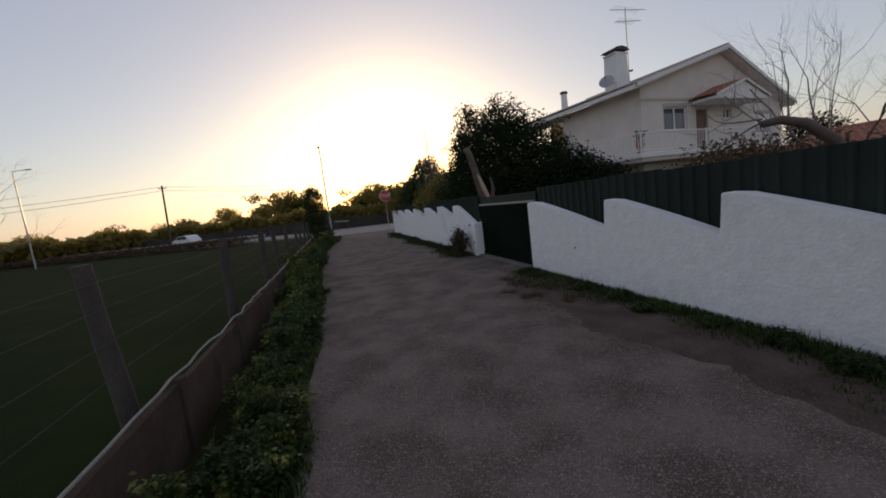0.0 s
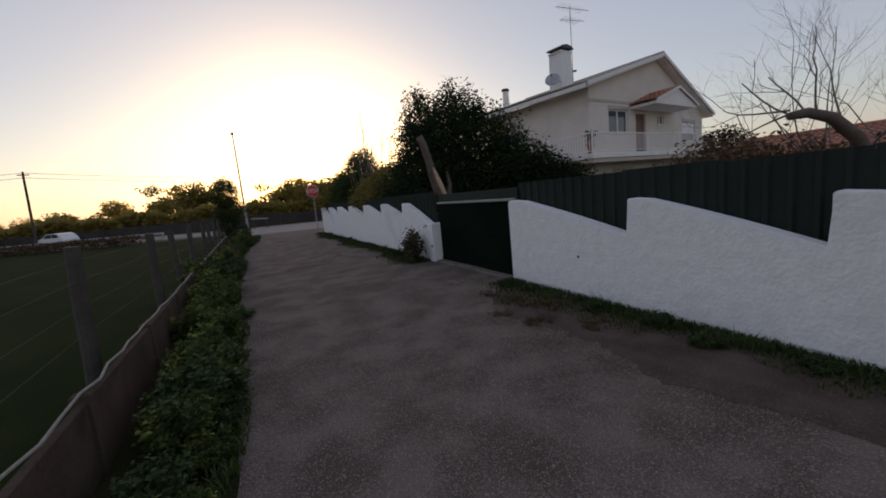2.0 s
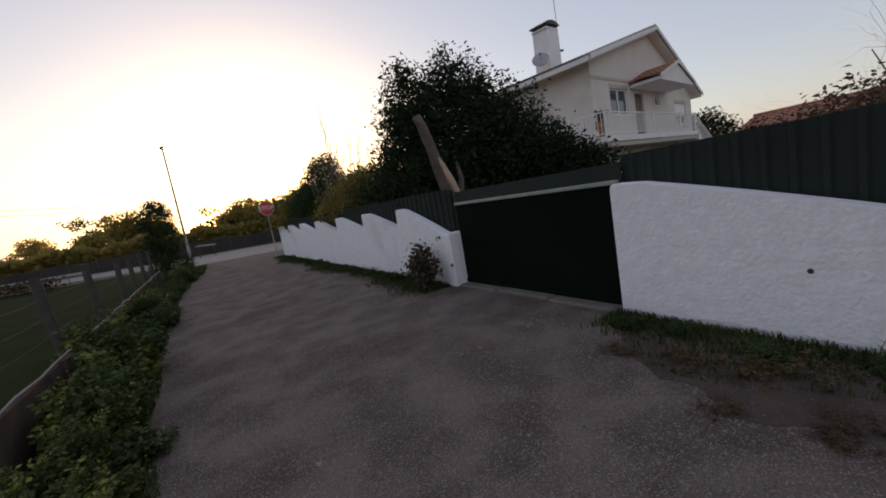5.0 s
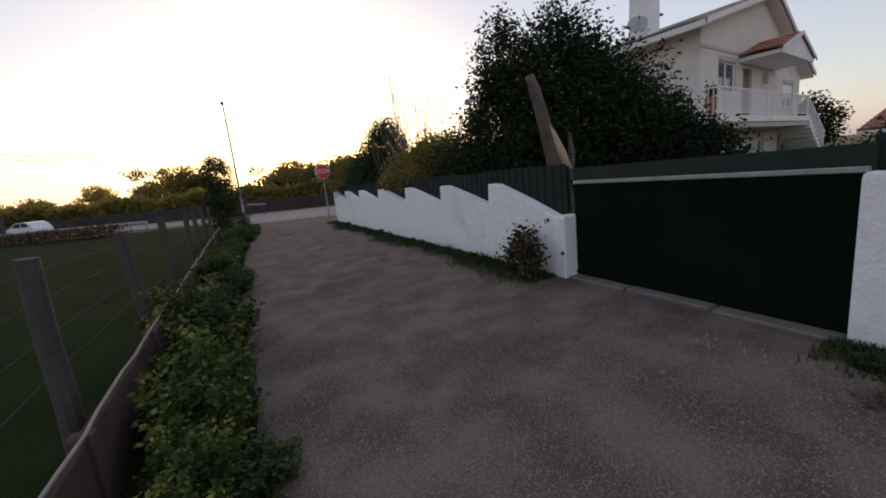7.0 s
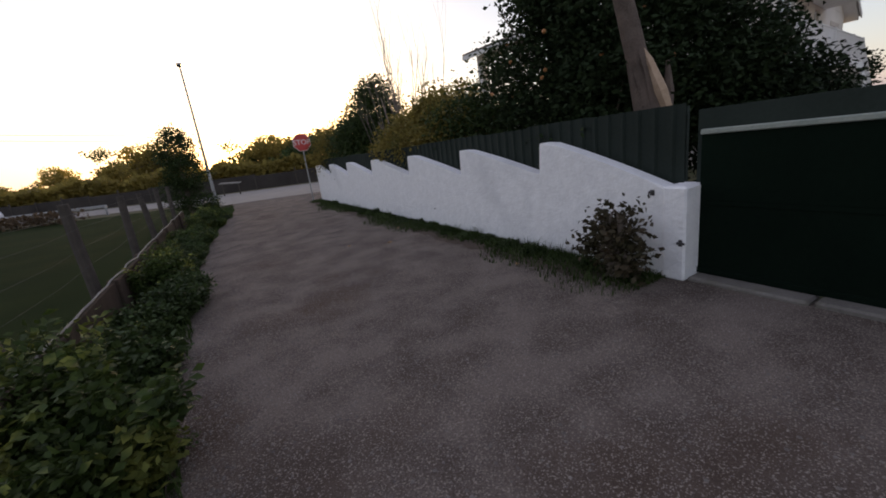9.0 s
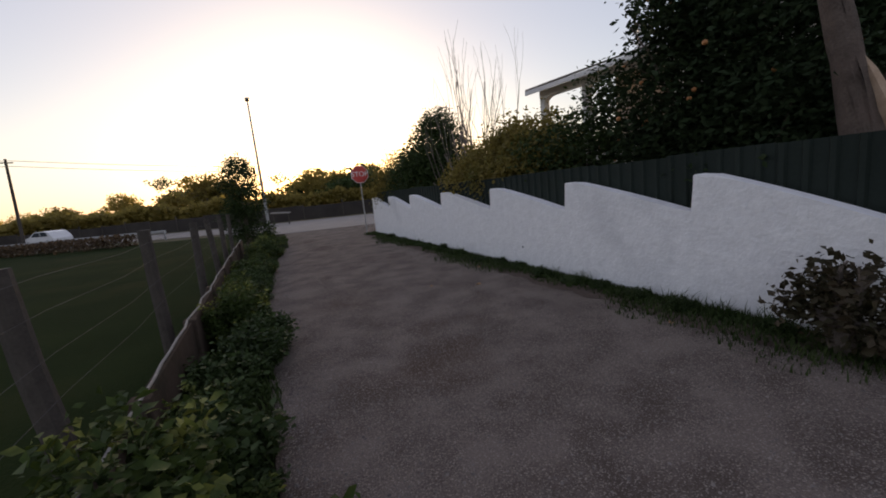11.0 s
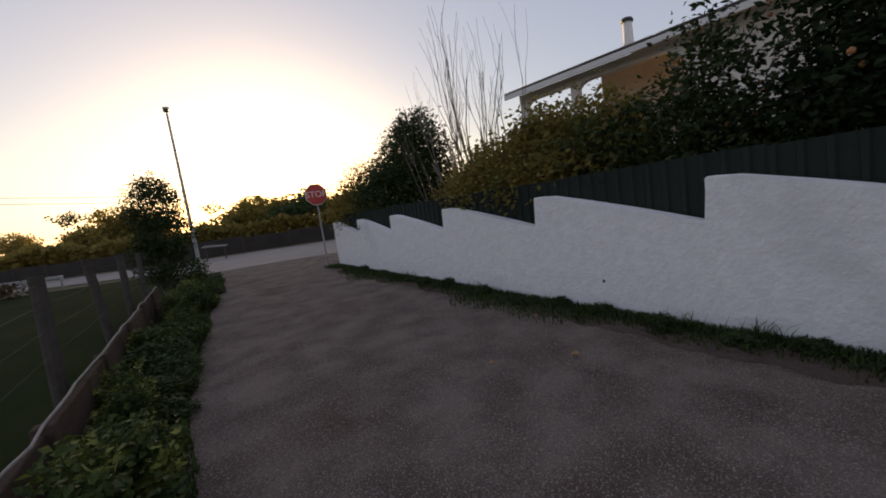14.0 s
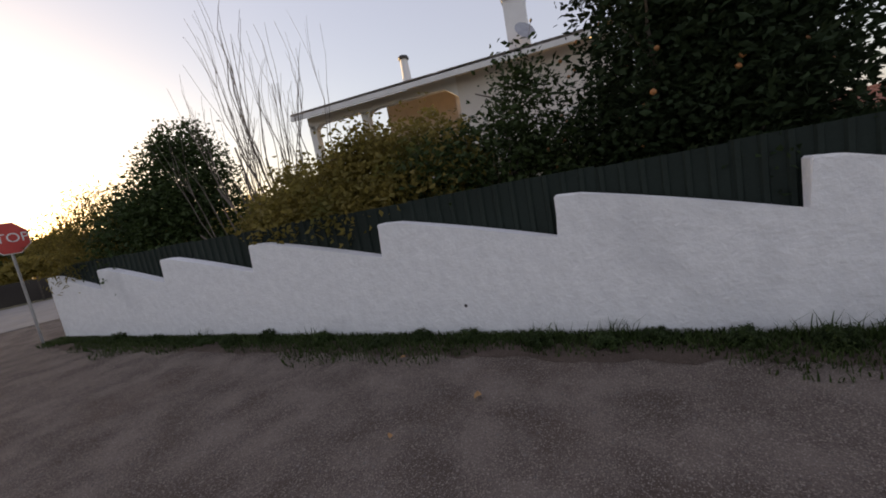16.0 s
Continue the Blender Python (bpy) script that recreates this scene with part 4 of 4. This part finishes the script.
bmesh.ops.create_icosphere(fb, subdivisions=1, radius=0.032)
fruit = part("orange", fb, M_FRUIT, big, "ripe orange fruit", smooth=True)
pts = blob_points([(-0.4, -0.2, 2.9, 1.7, 1.6, 1.5), (-1.3, 0.3, 2.3, 1.1, 1.2, 1.1)], 60, 8, 1, 0.05, 0.12)
fruit.location = tuple(pts[0])
for p in pts[1:]:
    o = new("orange", fruit.data)
    o.parent = big
    o.location = tuple(p)
shrub("dark_shrub", (8.7, 13.0, 0), [(0, 0, 1.8, 1.2, 1.0, 0.9), (0.8, -0.2, 1.5, 0.9, 0.9, 0.9), (-0.8, 0.2, 1.7, 1.2, 1.0, 1.1), (0.1, 0, 2.6, 0.4, 0.4, 0.4)], 17000, 0.12, M_LDARK, "dense dark evergreen shrub beside the house", "shrub", 50, shell=0.5)
shrub("cypress_bush", (5.6, 24.9, 0), [(0, 0, 2.2, 1.5, 1.5, 1.5), (0.1, -0.1, 3.3, 1.1, 1.1, 1.0), (0.2, -0.3, 4.1, 0.65, 0.65, 0.6), (-0.6, 0.7, 1.9, 1.1, 1.3, 1.3)], 30000, 0.11, M_LMID, "rounded dark green bush above the fence", "bush", 52, spread=0.12)
shrub("weeping_shrub", (5.2, 27.0, 0), [(0, 0, 2.5, 1.2, 1.1, 1.0), (-0.6, 0.5, 2.0, 0.9, 1.0, 1.1)], 8000, 0.13, M_LYELL, "light weeping shrub with drooping yellowish sprays", "shrub", 54, spread=0.2, slim=0.25, droop=0.9, shell=0.3)
shrub("yellowing_shrub", (4.85, 19.4, 0), [(0, 0, 1.9, 0.9, 1.6, 0.75), (0.1, -1.5, 1.95, 0.8, 1.2, 0.75), (0.2, 1.5, 1.8, 0.8, 1.1, 0.6), (0.4, -0.4, 2.45, 0.7, 0.9, 0.55), (-0.35, 0.2, 1.75, 0.55, 1.8, 0.4), (0.3, 0.9, 2.4, 0.6, 0.8, 0.5), (0.35, -1.4, 2.6, 0.55, 0.8, 0.5), (0.3, -0.3, 2.9, 0.35, 0.45, 0.35)], 27000, 0.11, M_LYELL, "shrub with yellowing autumn leaves hanging over the fence", "shrub", 56, spread=0.14, slim=0.55, droop=0.4)
shrub("climbing_shrub", (5.0, 16.7, 0), [(0, 0, 2.1, 0.75, 0.8, 0.75), (0.1, -0.5, 2.7, 0.4, 0.4, 0.6), (-0.1, 0.8, 2.0, 0.7, 0.9, 0.5), (0.2, -0.9, 1.8, 0.8, 0.9, 0.7), (0.2, -0.4, 3.3, 0.18, 0.2, 0.35)], 10500, 0.10, M_LMID, "leggy green shrub climbing above the fence", "shrub", 58, spread=0.15)
shrub("rusty_shrub", (7.4, 6.6, 0), [(0, 0, 1.65, 0.8, 0.9, 0.5), (0.8, -0.6, 1.6, 0.9, 0.9, 0.45), (1.0, 0.6, 1.7, 0.8, 0.8, 0.45)], 6000, 0.10, M_LRUST, "rusty half-bare shrub behind the fence", "shrub", 60, spread=0.17)
shrub("evergreen_shrub", (12.2, 9.6, 0), [(0, 0, 1.25, 1.1, 1.1, 0.75), (1.2, 0.6, 1.3, 1.0, 1.0, 0.7)], 8000, 0.12, M_LDARK, "dark evergreen shrub in the garden", "shrub", 62)
shrub("pillar_shrub", (3.42, 12.2, 0), [(0, 0, 0.30, 0.2, 0.28, 0.27), (-0.02, -0.13, 0.58, 0.19, 0.24, 0.2), (0.03, 0.17, 0.55, 0.15, 0.2, 0.17), (-0.1, -0.28, 0.3, 0.14, 0.18, 0.2), (-0.05, 0.3, 0.36, 0.12, 0.14, 0.16), (-0.03, -0.2, 0.8, 0.07, 0.08, 0.1), (0.0, 0.08, 0.78, 0.06, 0.07, 0.09)], 1500, 0.08, M_LBRONZE, "small straggly dark green shrub growing at the white pillar", "shrub", 64, spread=0.07, slim=0.6, shell=0.9)
bush = shrub("roadside_tree", (-1.5, 29.8, 0), [(0, 0, 2.9, 0.8, 0.8, 0.85), (0.2, -0.1, 2.0, 0.85, 0.85, 0.8), (-0.2, 0.1, 1.2, 0.75, 0.75, 0.8), (0.1, 0, 3.55, 0.5, 0.5, 0.4), (0.35, 0.1, 0.6, 0.8, 0.7, 0.5)], 14000, 0.1, M_LMID, "slender leafy young tree at the lane mouth", "tree", 66, spread=0.12)

shrub("garden_tree", (29.5, 18.4, 0), [(0, 0, 3.0, 1.5, 1.5, 1.3), (0.8, -0.4, 2.4, 1.3, 1.2, 1.1)], 5000, 0.2, M_LDARK, "dark round tree behind the house", "tree", 68, spread=0.2)
# dead trunk behind the fence
dt = tagged(thing("dead_trunk", pose(4.55, 12.5, 0)), "broken dead tree trunk with split pale wood behind the fence", "trunk")
bm = bmesh.new()
tube(bm, [(0.12, 0, 0), (0.05, 0, 1.2), (-0.05, 0.02, 1.8), (-0.2, 0.1, 2.5), (-0.32, 0.18, 3.1), (-0.38, 0.22, 3.36)], [0.2, 0.19, 0.165, 0.115, 0.1, 0.07], 14)
bmesh.ops.subdivide_edges(bm, edges=bm.edges, cuts=3)
for v in bm.verts:
    v.co += Vector((1, 1, 0.2)) * 0.05 * noise.noise(Vector((v.co.x * 7, v.co.y * 7, v.co.z * 1.6)))
part("bole", bm, M_DEAD, dt, smooth=True)
bm = bmesh.new()
tube(bm, [(0.02, -0.2, 1.7), (-0.08, -0.15, 2.0), (-0.16, -0.05, 2.35), (-0.2, 0.0, 2.5)], [0.06, 0.075, 0.045, 0.01], 6)
part("split_wood", bm, M_SPLIT, dt, "pale freshly split wood")
bm = bmesh.new()
tube(bm, [(0.2, 0.0, 1.5), (0.28, -0.03, 2.0), (0.22, -0.04, 2.35)], [0.09, 0.06, 0.02], 7)
part("stub", bm, M_DEAD, dt)
bm = bmesh.new()
tube(bm, [(-0.32, 0.18, 3.1), (-0.5, 0.16, 3.3)], [0.07, 0.04], 7)
part("stub", bm, M_DEAD, dt)


def bare_tree(name, at, stems, label, material, seed, depth=3, spread=0.3, lift=0.35, shrink=0.7, kids=(2, 3)):
    """stems: (direction, length, radius) from the base."""
    t = tagged(thing(name, pose(*at)), label, "tree")
    rng = np.random.default_rng(seed)
    for d, l, r in stems:
        bm = bmesh.new()
        branches(bm, (0, 0, 0), d, l, r, depth, rng, spread, lift, kids, 6, None, shrink)
        tagged(part("limb", bm, material, t), kind="stuff")
    return t


fan = []
for k in range(15):
    a = -1.0 + 2.0 * k / 14
    fan.append(((0.25 * math.sin(k * 2.4), 0.62 * a, 1.0), 2.85 - 0.6 * a * a + 0.3 * math.sin(k * 1.7), 0.036 - 0.014 * abs(a)))
bare_tree("bare_poplar", (5.8, 22.0, 0.6), fan + [((-0.5, 1.0, 0.45), 2.2, 0.03), ((-0.3, 0.95, 0.6), 2.4, 0.03)],
          "bare upright tree of thin pale winter branches", M_TWIG, 80, 2, 0.14, 0.55, 0.72, (2, 3))
bt = tagged(thing("bent_tree", pose(0, 0, 0)), "old bare tree with a thick bent limb behind the fence", "tree")
bm = bmesh.new()
pts = [(8.0, 4.7, 0.0), (7.9, 4.75, 0.9), (7.65, 4.8, 1.5), (7.3, 4.9, 1.95), (6.95, 5.05, 2.25), (6.65, 5.2, 2.35), (6.4, 5.3, 2.32)]
tube(bm, pts, [0.13, 0.12, 0.105, 0.09, 0.08, 0.07, 0.055], 10)
part("trunk", bm, M_DEAD, bt, smooth=True)
rng = np.random.default_rng(90)
for k, (p, d, l) in enumerate((((6.4, 5.3, 2.4), (-0.3, 0.9, 0.05), 1.2), ((6.6, 5.22, 2.38), (0.3, 0.7, 0.9), 1.1), ((6.75, 5.15, 2.34), (0.2, 0.1, 1), 1.1), ((6.4, 5.3, 2.35), (0.5, 0.9, -0.2), 1.2), ((7.1, 4.98, 2.15), (0.5, 0.3, 1), 1.2), ((6.42, 5.3, 2.34), (0.1, 1.0, 0.5), 1.2))):
    bm = bmesh.new()
    branches(bm, p, d, l * 0.7, 0.015, 4, rng, 0.55, 0.08, (2, 3))
    tagged(part("limb", bm, M_DTWIG, bt), kind="stuff")
bare_tree("bare_tree", (9.0, 5.5, 0), [((0.1, 0.05, 1), 2.2, 0.05), ((0.35, -0.3, 1), 2.1, 0.04), ((-0.25, 0.2, 1), 2.1, 0.04), ((0.2, 0.4, 1), 1.9, 0.035), ((0.5, -0.7, 1), 2.1, 0.035), ((-0.1, -0.6, 1), 2.0, 0.035)],
          "leafless dark tree with fine tangled twigs", M_DTWIG, 92, 5, 0.5, 0.14, 0.7, (2, 3))
bare_tree("bare_tree", (-28, 40, 0), [((0.05, 0.05, 1), 3.6, 0.13), ((0.45, -0.3, 1), 3.2, 0.1), ((-0.35, 0.2, 1), 3.4, 0.09), ((0.7, 0.1, 1), 3.1, 0.09)], "leafless tree with fine twigs at the field's edge", M_BARK, 94, 5, 0.5, 0.1, 0.75, (2, 3))

# ---- crossing: stop sign, lamps, pole, screen fence, car ----
st = tagged(thing("stop_sign", pose(3.45, 28.5, 0, 0, 0, -4)), "red octagonal stop sign with white letters on a steel post", "sign")
bm = bmesh.new()
tube(bm, [(0, 0, -0.1), (0, 0, 2.95)], 0.03, 8)
part("post", bm, M_STEEL, st)
ri = 0.38 / math.cos(math.pi / 8)
for nm, r, y, m in (("rim", ri, -0.045, M_WHITE), ("face", ri * 0.94, -0.062, M_RED)):
    prof = [(r * math.cos(math.pi / 8 + k * math.pi / 4), 2.68 + r * math.sin(math.pi / 8 + k * math.pi / 4)) for k in range(8)]
    part(nm, prism(prof, y, y + 0.014, "y"), m, st)
tx = bpy.data.curves.new("lettering", "FONT")
tx.body, tx.size, tx.align_x, tx.align_y, tx.extrude = "STOP", 0.31, "CENTER", "CENTER", 0.002
tx.materials.append(M_WHITE)
to = new("lettering", tx)
to.parent = st
to.matrix_basis = pose(0, -0.066, 2.68, 90, 0, 0)


def street_lamp(at, h, arm, turn):
    l = tagged(thing("street_lamp", pose(*at, 0, 0, turn)), "tall thin grey street lamp by the road", "street lamp", group="street lamps")
    bm = bmesh.new()
    tube(bm, [(0, 0, 0), (0, 0, h * 0.5), (0, 0, h)], [0.09, 0.07, 0.045], 8)
    part("column", bm, M_STEEL, l)
    bm = bmesh.new()
    tube(bm, [(0, 0, h - 0.02), (arm * 0.5, 0, h + 0.05), (arm, 0, h + 0.08)], 0.03, 6)
    part("arm", bm, M_STEEL, l)
    part("head", boxes((arm - 0.1, -0.12, h + 0.02, arm + 0.45, 0.12, h + 0.13), bevel=0.03), M_STEEL, l)
    return l


street_lamp((-0.55, 35.0, 0), 7.3, 0.25, -90)
street_lamp((-31, 51.5, 0), 10.2, 1.2, 0)
pl = tagged(thing("power_pole", pose(-21.5, 60.5, 0, 0, 2, 0)), "wooden power pole carrying two wires over the field", "pole")
bm = bmesh.new()
tube(bm, [(0, 0, 0), (0, 0, 8.4)], [0.14, 0.1], 8)
part("shaft", bm, M_POST, pl)
part("cross_arm", boxes((-0.5, -0.05, 8.0, 0.5, 0.05, 8.1), bevel=0.01), M_POST, pl)
for z, a in ((8.25, 0), (7.75, 1)):
    for xe, ye, ze in ((-75, 52, 7.4 - a), (26, 92, 8.6 - a)):
        bm = bmesh.new()
        tube(bm, [(-21.2 + (xe + 21.2) * f, 60.5 + (ye - 60.5) * f, z + (ze - z) * f - 4 * 0.9 * f * (1 - f)) for f in np.linspace(0, 1, 14)], 0.022, 4)
        tagged(part("power_wire", bm, M_DARK), "sagging power wire strung from the pole", "wire", group="power wires")

sf = tagged(thing("screen_fence"), "dark screened fence along the far side of the road", "fence")
line = [(44, 27.5), (26, 37.5), (9.6, 47.0), (-0.6, 51.6), (-11.5, 60.3), (-34.5, 78.3), (-57, 95.5)]
for (x0, y0), (x1, y1) in zip(line, line[1:]):
    L = math.hypot(x1 - x0, y1 - y0)
    a = math.degrees(math.atan2(y1 - y0, x1 - x0))
    k = max(1, int(L / 3))
    for i in range(k):
        m = pose(x0 + (x1 - x0) * i / k, y0 + (y1 - y0) * i / k, 0, 0, 0, a)
        part("screen", boxes((0.05, -0.02, 0.05, L / k - 0.02, 0.02, 1.35 + 0.08 * math.sin(i * 2.1 + x0)), m=m), M_MESH, sf)
        part("post", boxes((-0.05, -0.05, 0, 0.05, 0.05, 1.6 if i % 2 else 1.45), m=m), M_POST, sf)
gr = tagged(thing("guard_rail"), "long pale metal guard rail beside the field road", "guard rail")
for (x0, y0), (x1, y1) in (((-7.5, 45.9), (-15.2, 52.4)), ((-15.2, 52.4), (-38.6, 70.2)), ((-38.6, 70.2), (-60, 86))):
    L = math.hypot(x1 - x0, y1 - y0)
    m = pose(x0, y0, 0, 0, 0, math.degrees(math.atan2(y1 - y0, x1 - x0)))
    part("beam", boxes((0, -0.04, 0.5, L, 0.04, 0.72), bevel=0.02, m=m), M_STEEL, gr)
    for i in range(int(L / 4)):
        part("post", boxes((i * 4.0, 0.05, 0, i * 4.0 + 0.1, 0.13, 0.7), m=m), M_STEEL, gr)
bd = tagged(thing("tilted_board", pose(0.6, 46.6, 0, 0, 0, -25)), "pale tilted board on two posts by the road", "board")
part("board", boxes((-0.8, -0.3, 1.0, 0.8, 0.3, 1.06), bevel=0.01, m=pose(0, 0, 0, 8, 4, 0)), M_CONC, bd)
part("leg", boxes((-0.7, -0.04, 0, -0.62, 0.04, 1.0)), M_POST, bd)
part("leg", boxes((0.6, -0.04, 0, 0.68, 0.04, 0.95)), M_POST, bd)


def car(at, turn, label):
    c = tagged(thing("car", pose(*at, 0, 0, turn)), label, "car", group="cars")
    side = [(-2.0, 0.35), (-2.02, 0.75), (-1.75, 0.98), (-1.45, 1.38), (-0.9, 1.5), (0.3, 1.48), (0.95, 1.02), (1.75, 0.9), (2.02, 0.68), (2.0, 0.35)]
    bm = prism(side, -0.82, 0.82, "y")
    bmesh.ops.bevel(bm, geom=list(bm.edges), offset=0.05, segments=2, affect="EDGES")
    part("body", bm, M_CAR, c, smooth=False)
    for y in (-0.826, 0.806):
        for prof in ([(-1.4, 1.02), (-1.25, 1.36), (-0.85, 1.42), (-0.5, 1.42), (-0.5, 1.02)], [(-0.42, 1.02), (-0.42, 1.42), (0.25, 1.4), (0.75, 1.04)]):
            part("side_window", prism(prof, y, y + 0.02, "y"), M_GLASS, c)
    for x in (-1.25, 1.25):
        for y in (-0.85, 0.63):
            bm = bmesh.new()
            tube(bm, [(x, y, 0.32), (x, y + 0.22, 0.32)], 0.32, 16)
            w = part("wheel", bm, M_RUBBER, c)
            bm = bmesh.new()
            tube(bm, [(x, y - 0.01, 0.32), (x, y + 0.23, 0.32)], 0.19, 12)
            part("rim", bm, M_STEEL, w)
    return c


car((-19.6, 60.2, 0.03), 142, "white hatchback car on the far road")


# ---- distance: trees and woods ----
def far_tree(seed, h, w, material):
    t = thing("distant_tree")
    rng = np.random.default_rng(seed)
    bm = bmesh.new()
    tips = []
    tube(bm, [(0, 0, 0), (0.05 * h, 0, 0.35 * h)], [0.035 * h, 0.025 * h], 7)
    branches(bm, (0.05 * h, 0, 0.3 * h), (0, 0, 1), 0.35 * h, 0.024 * h, 2, rng, 0.6)
    part("trunk", bm, M_BARK, t)
    bl = [(rng.normal(0, 0.28 * w), rng.normal(0, 0.28 * w), h * rng.uniform(0.42, 0.85), w * rng.uniform(0.25, 0.5), w * rng.uniform(0.25, 0.5), h * rng.uniform(0.1, 0.2)) for _ in range(9)]
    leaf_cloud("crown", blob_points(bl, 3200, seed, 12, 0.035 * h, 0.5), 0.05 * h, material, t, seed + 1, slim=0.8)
    return tagged(t, "distant olive-green tree against the sunset sky", "tree", group="distant trees")


stock = [far_tree(100, 8.0, 5.2, M_LFAR_VEIL), far_tree(103, 7.0, 6.0, M_LFAR_VEIL), far_tree(106, 9.0, 4.6, M_LFAR_VEIL), far_tree(109, 6.0, 5.5, M_LMID)]
# bearing from the lane in degrees, and the height of the top in degrees
rows = [(-44, 2.6), (-39, 2.5), (-33, 2.4), (-27, 2.0), (-23, 1.2), (-21.4, 1.7), (-18.7, 2.4), (-16.5, 1.5), (-14.3, 2.9), (-12.1, 1.6), (-9.4, 3.2), (-7.7, 4.2), (-6.3, 4.6), (-5.1, 4.4), (-3.7, 3.7), (4.1, 3.8), (6.3, 4.2), (7.8, 4.3), (9.4, 4.5), (11.0, 4.4), (12.8, 4.2), (14.6, 4.3), (17.2, 4.2), (19.4, 4.1), (24, 4.4), (29, 4.6), (35, 4.8), (42, 5.0)]
rng = np.random.default_rng(12)
for k, (az, el) in enumerate(rows):
    d = 92 + 10 * math.sin(k * 1.9)
    top = 1.7 + d * math.tan(radians(el + 0.2))
    src = stock[k % 4]
    h = (8.0, 7.0, 9.0, 6.0)[k % 4]
    m = pose(d * math.sin(radians(az)), 5 + d * math.cos(radians(az)), 0, 0, 0, rng.uniform(0, 360))
    s = top / h
    if k < 4:
        src.matrix_basis = m
        src.scale = (s, s, s)
    else:
        o = copy_thing(src, m)
        o.scale = (s, s, s)
n = 60000
az = np.radians(rng.uniform(-80, 60, n))
d = rng.uniform(76, 90, n)
keep = np.sin(np.degrees(az) * 0.9) * 0.4 + np.sin(np.degrees(az) * 2.3) * 0.25
h = (3.1 + keep) * np.sqrt(rng.random(n))
c = np.stack([d * np.sin(az), 5 + d * np.cos(az), h], 1)
# the scrub shares the pale leaf colour that holds the painted glare
tagged(leaf_cloud("far_woods", c, 0.75, M_LFAR_VEIL, None, 7, slim=0.9), "low scrub and woods beyond the road, glare put into the leaf colour", "woods", kind="stuff")
# hedge behind the field
n = 9000
f = rng.random(n)
c = np.stack([-9 - 36 * f + rng.normal(0, 0.5, n), 44.3 + 24.5 * f + rng.normal(0, 0.6, n) - 1.2, 0.75 * rng.random(n) ** 0.7], 1)
tagged(leaf_cloud("field_hedge", c, 0.22, M_LRUST, None, 17, slim=0.7), "low dark hedge along the end of the field", "hedge", kind="stuff")
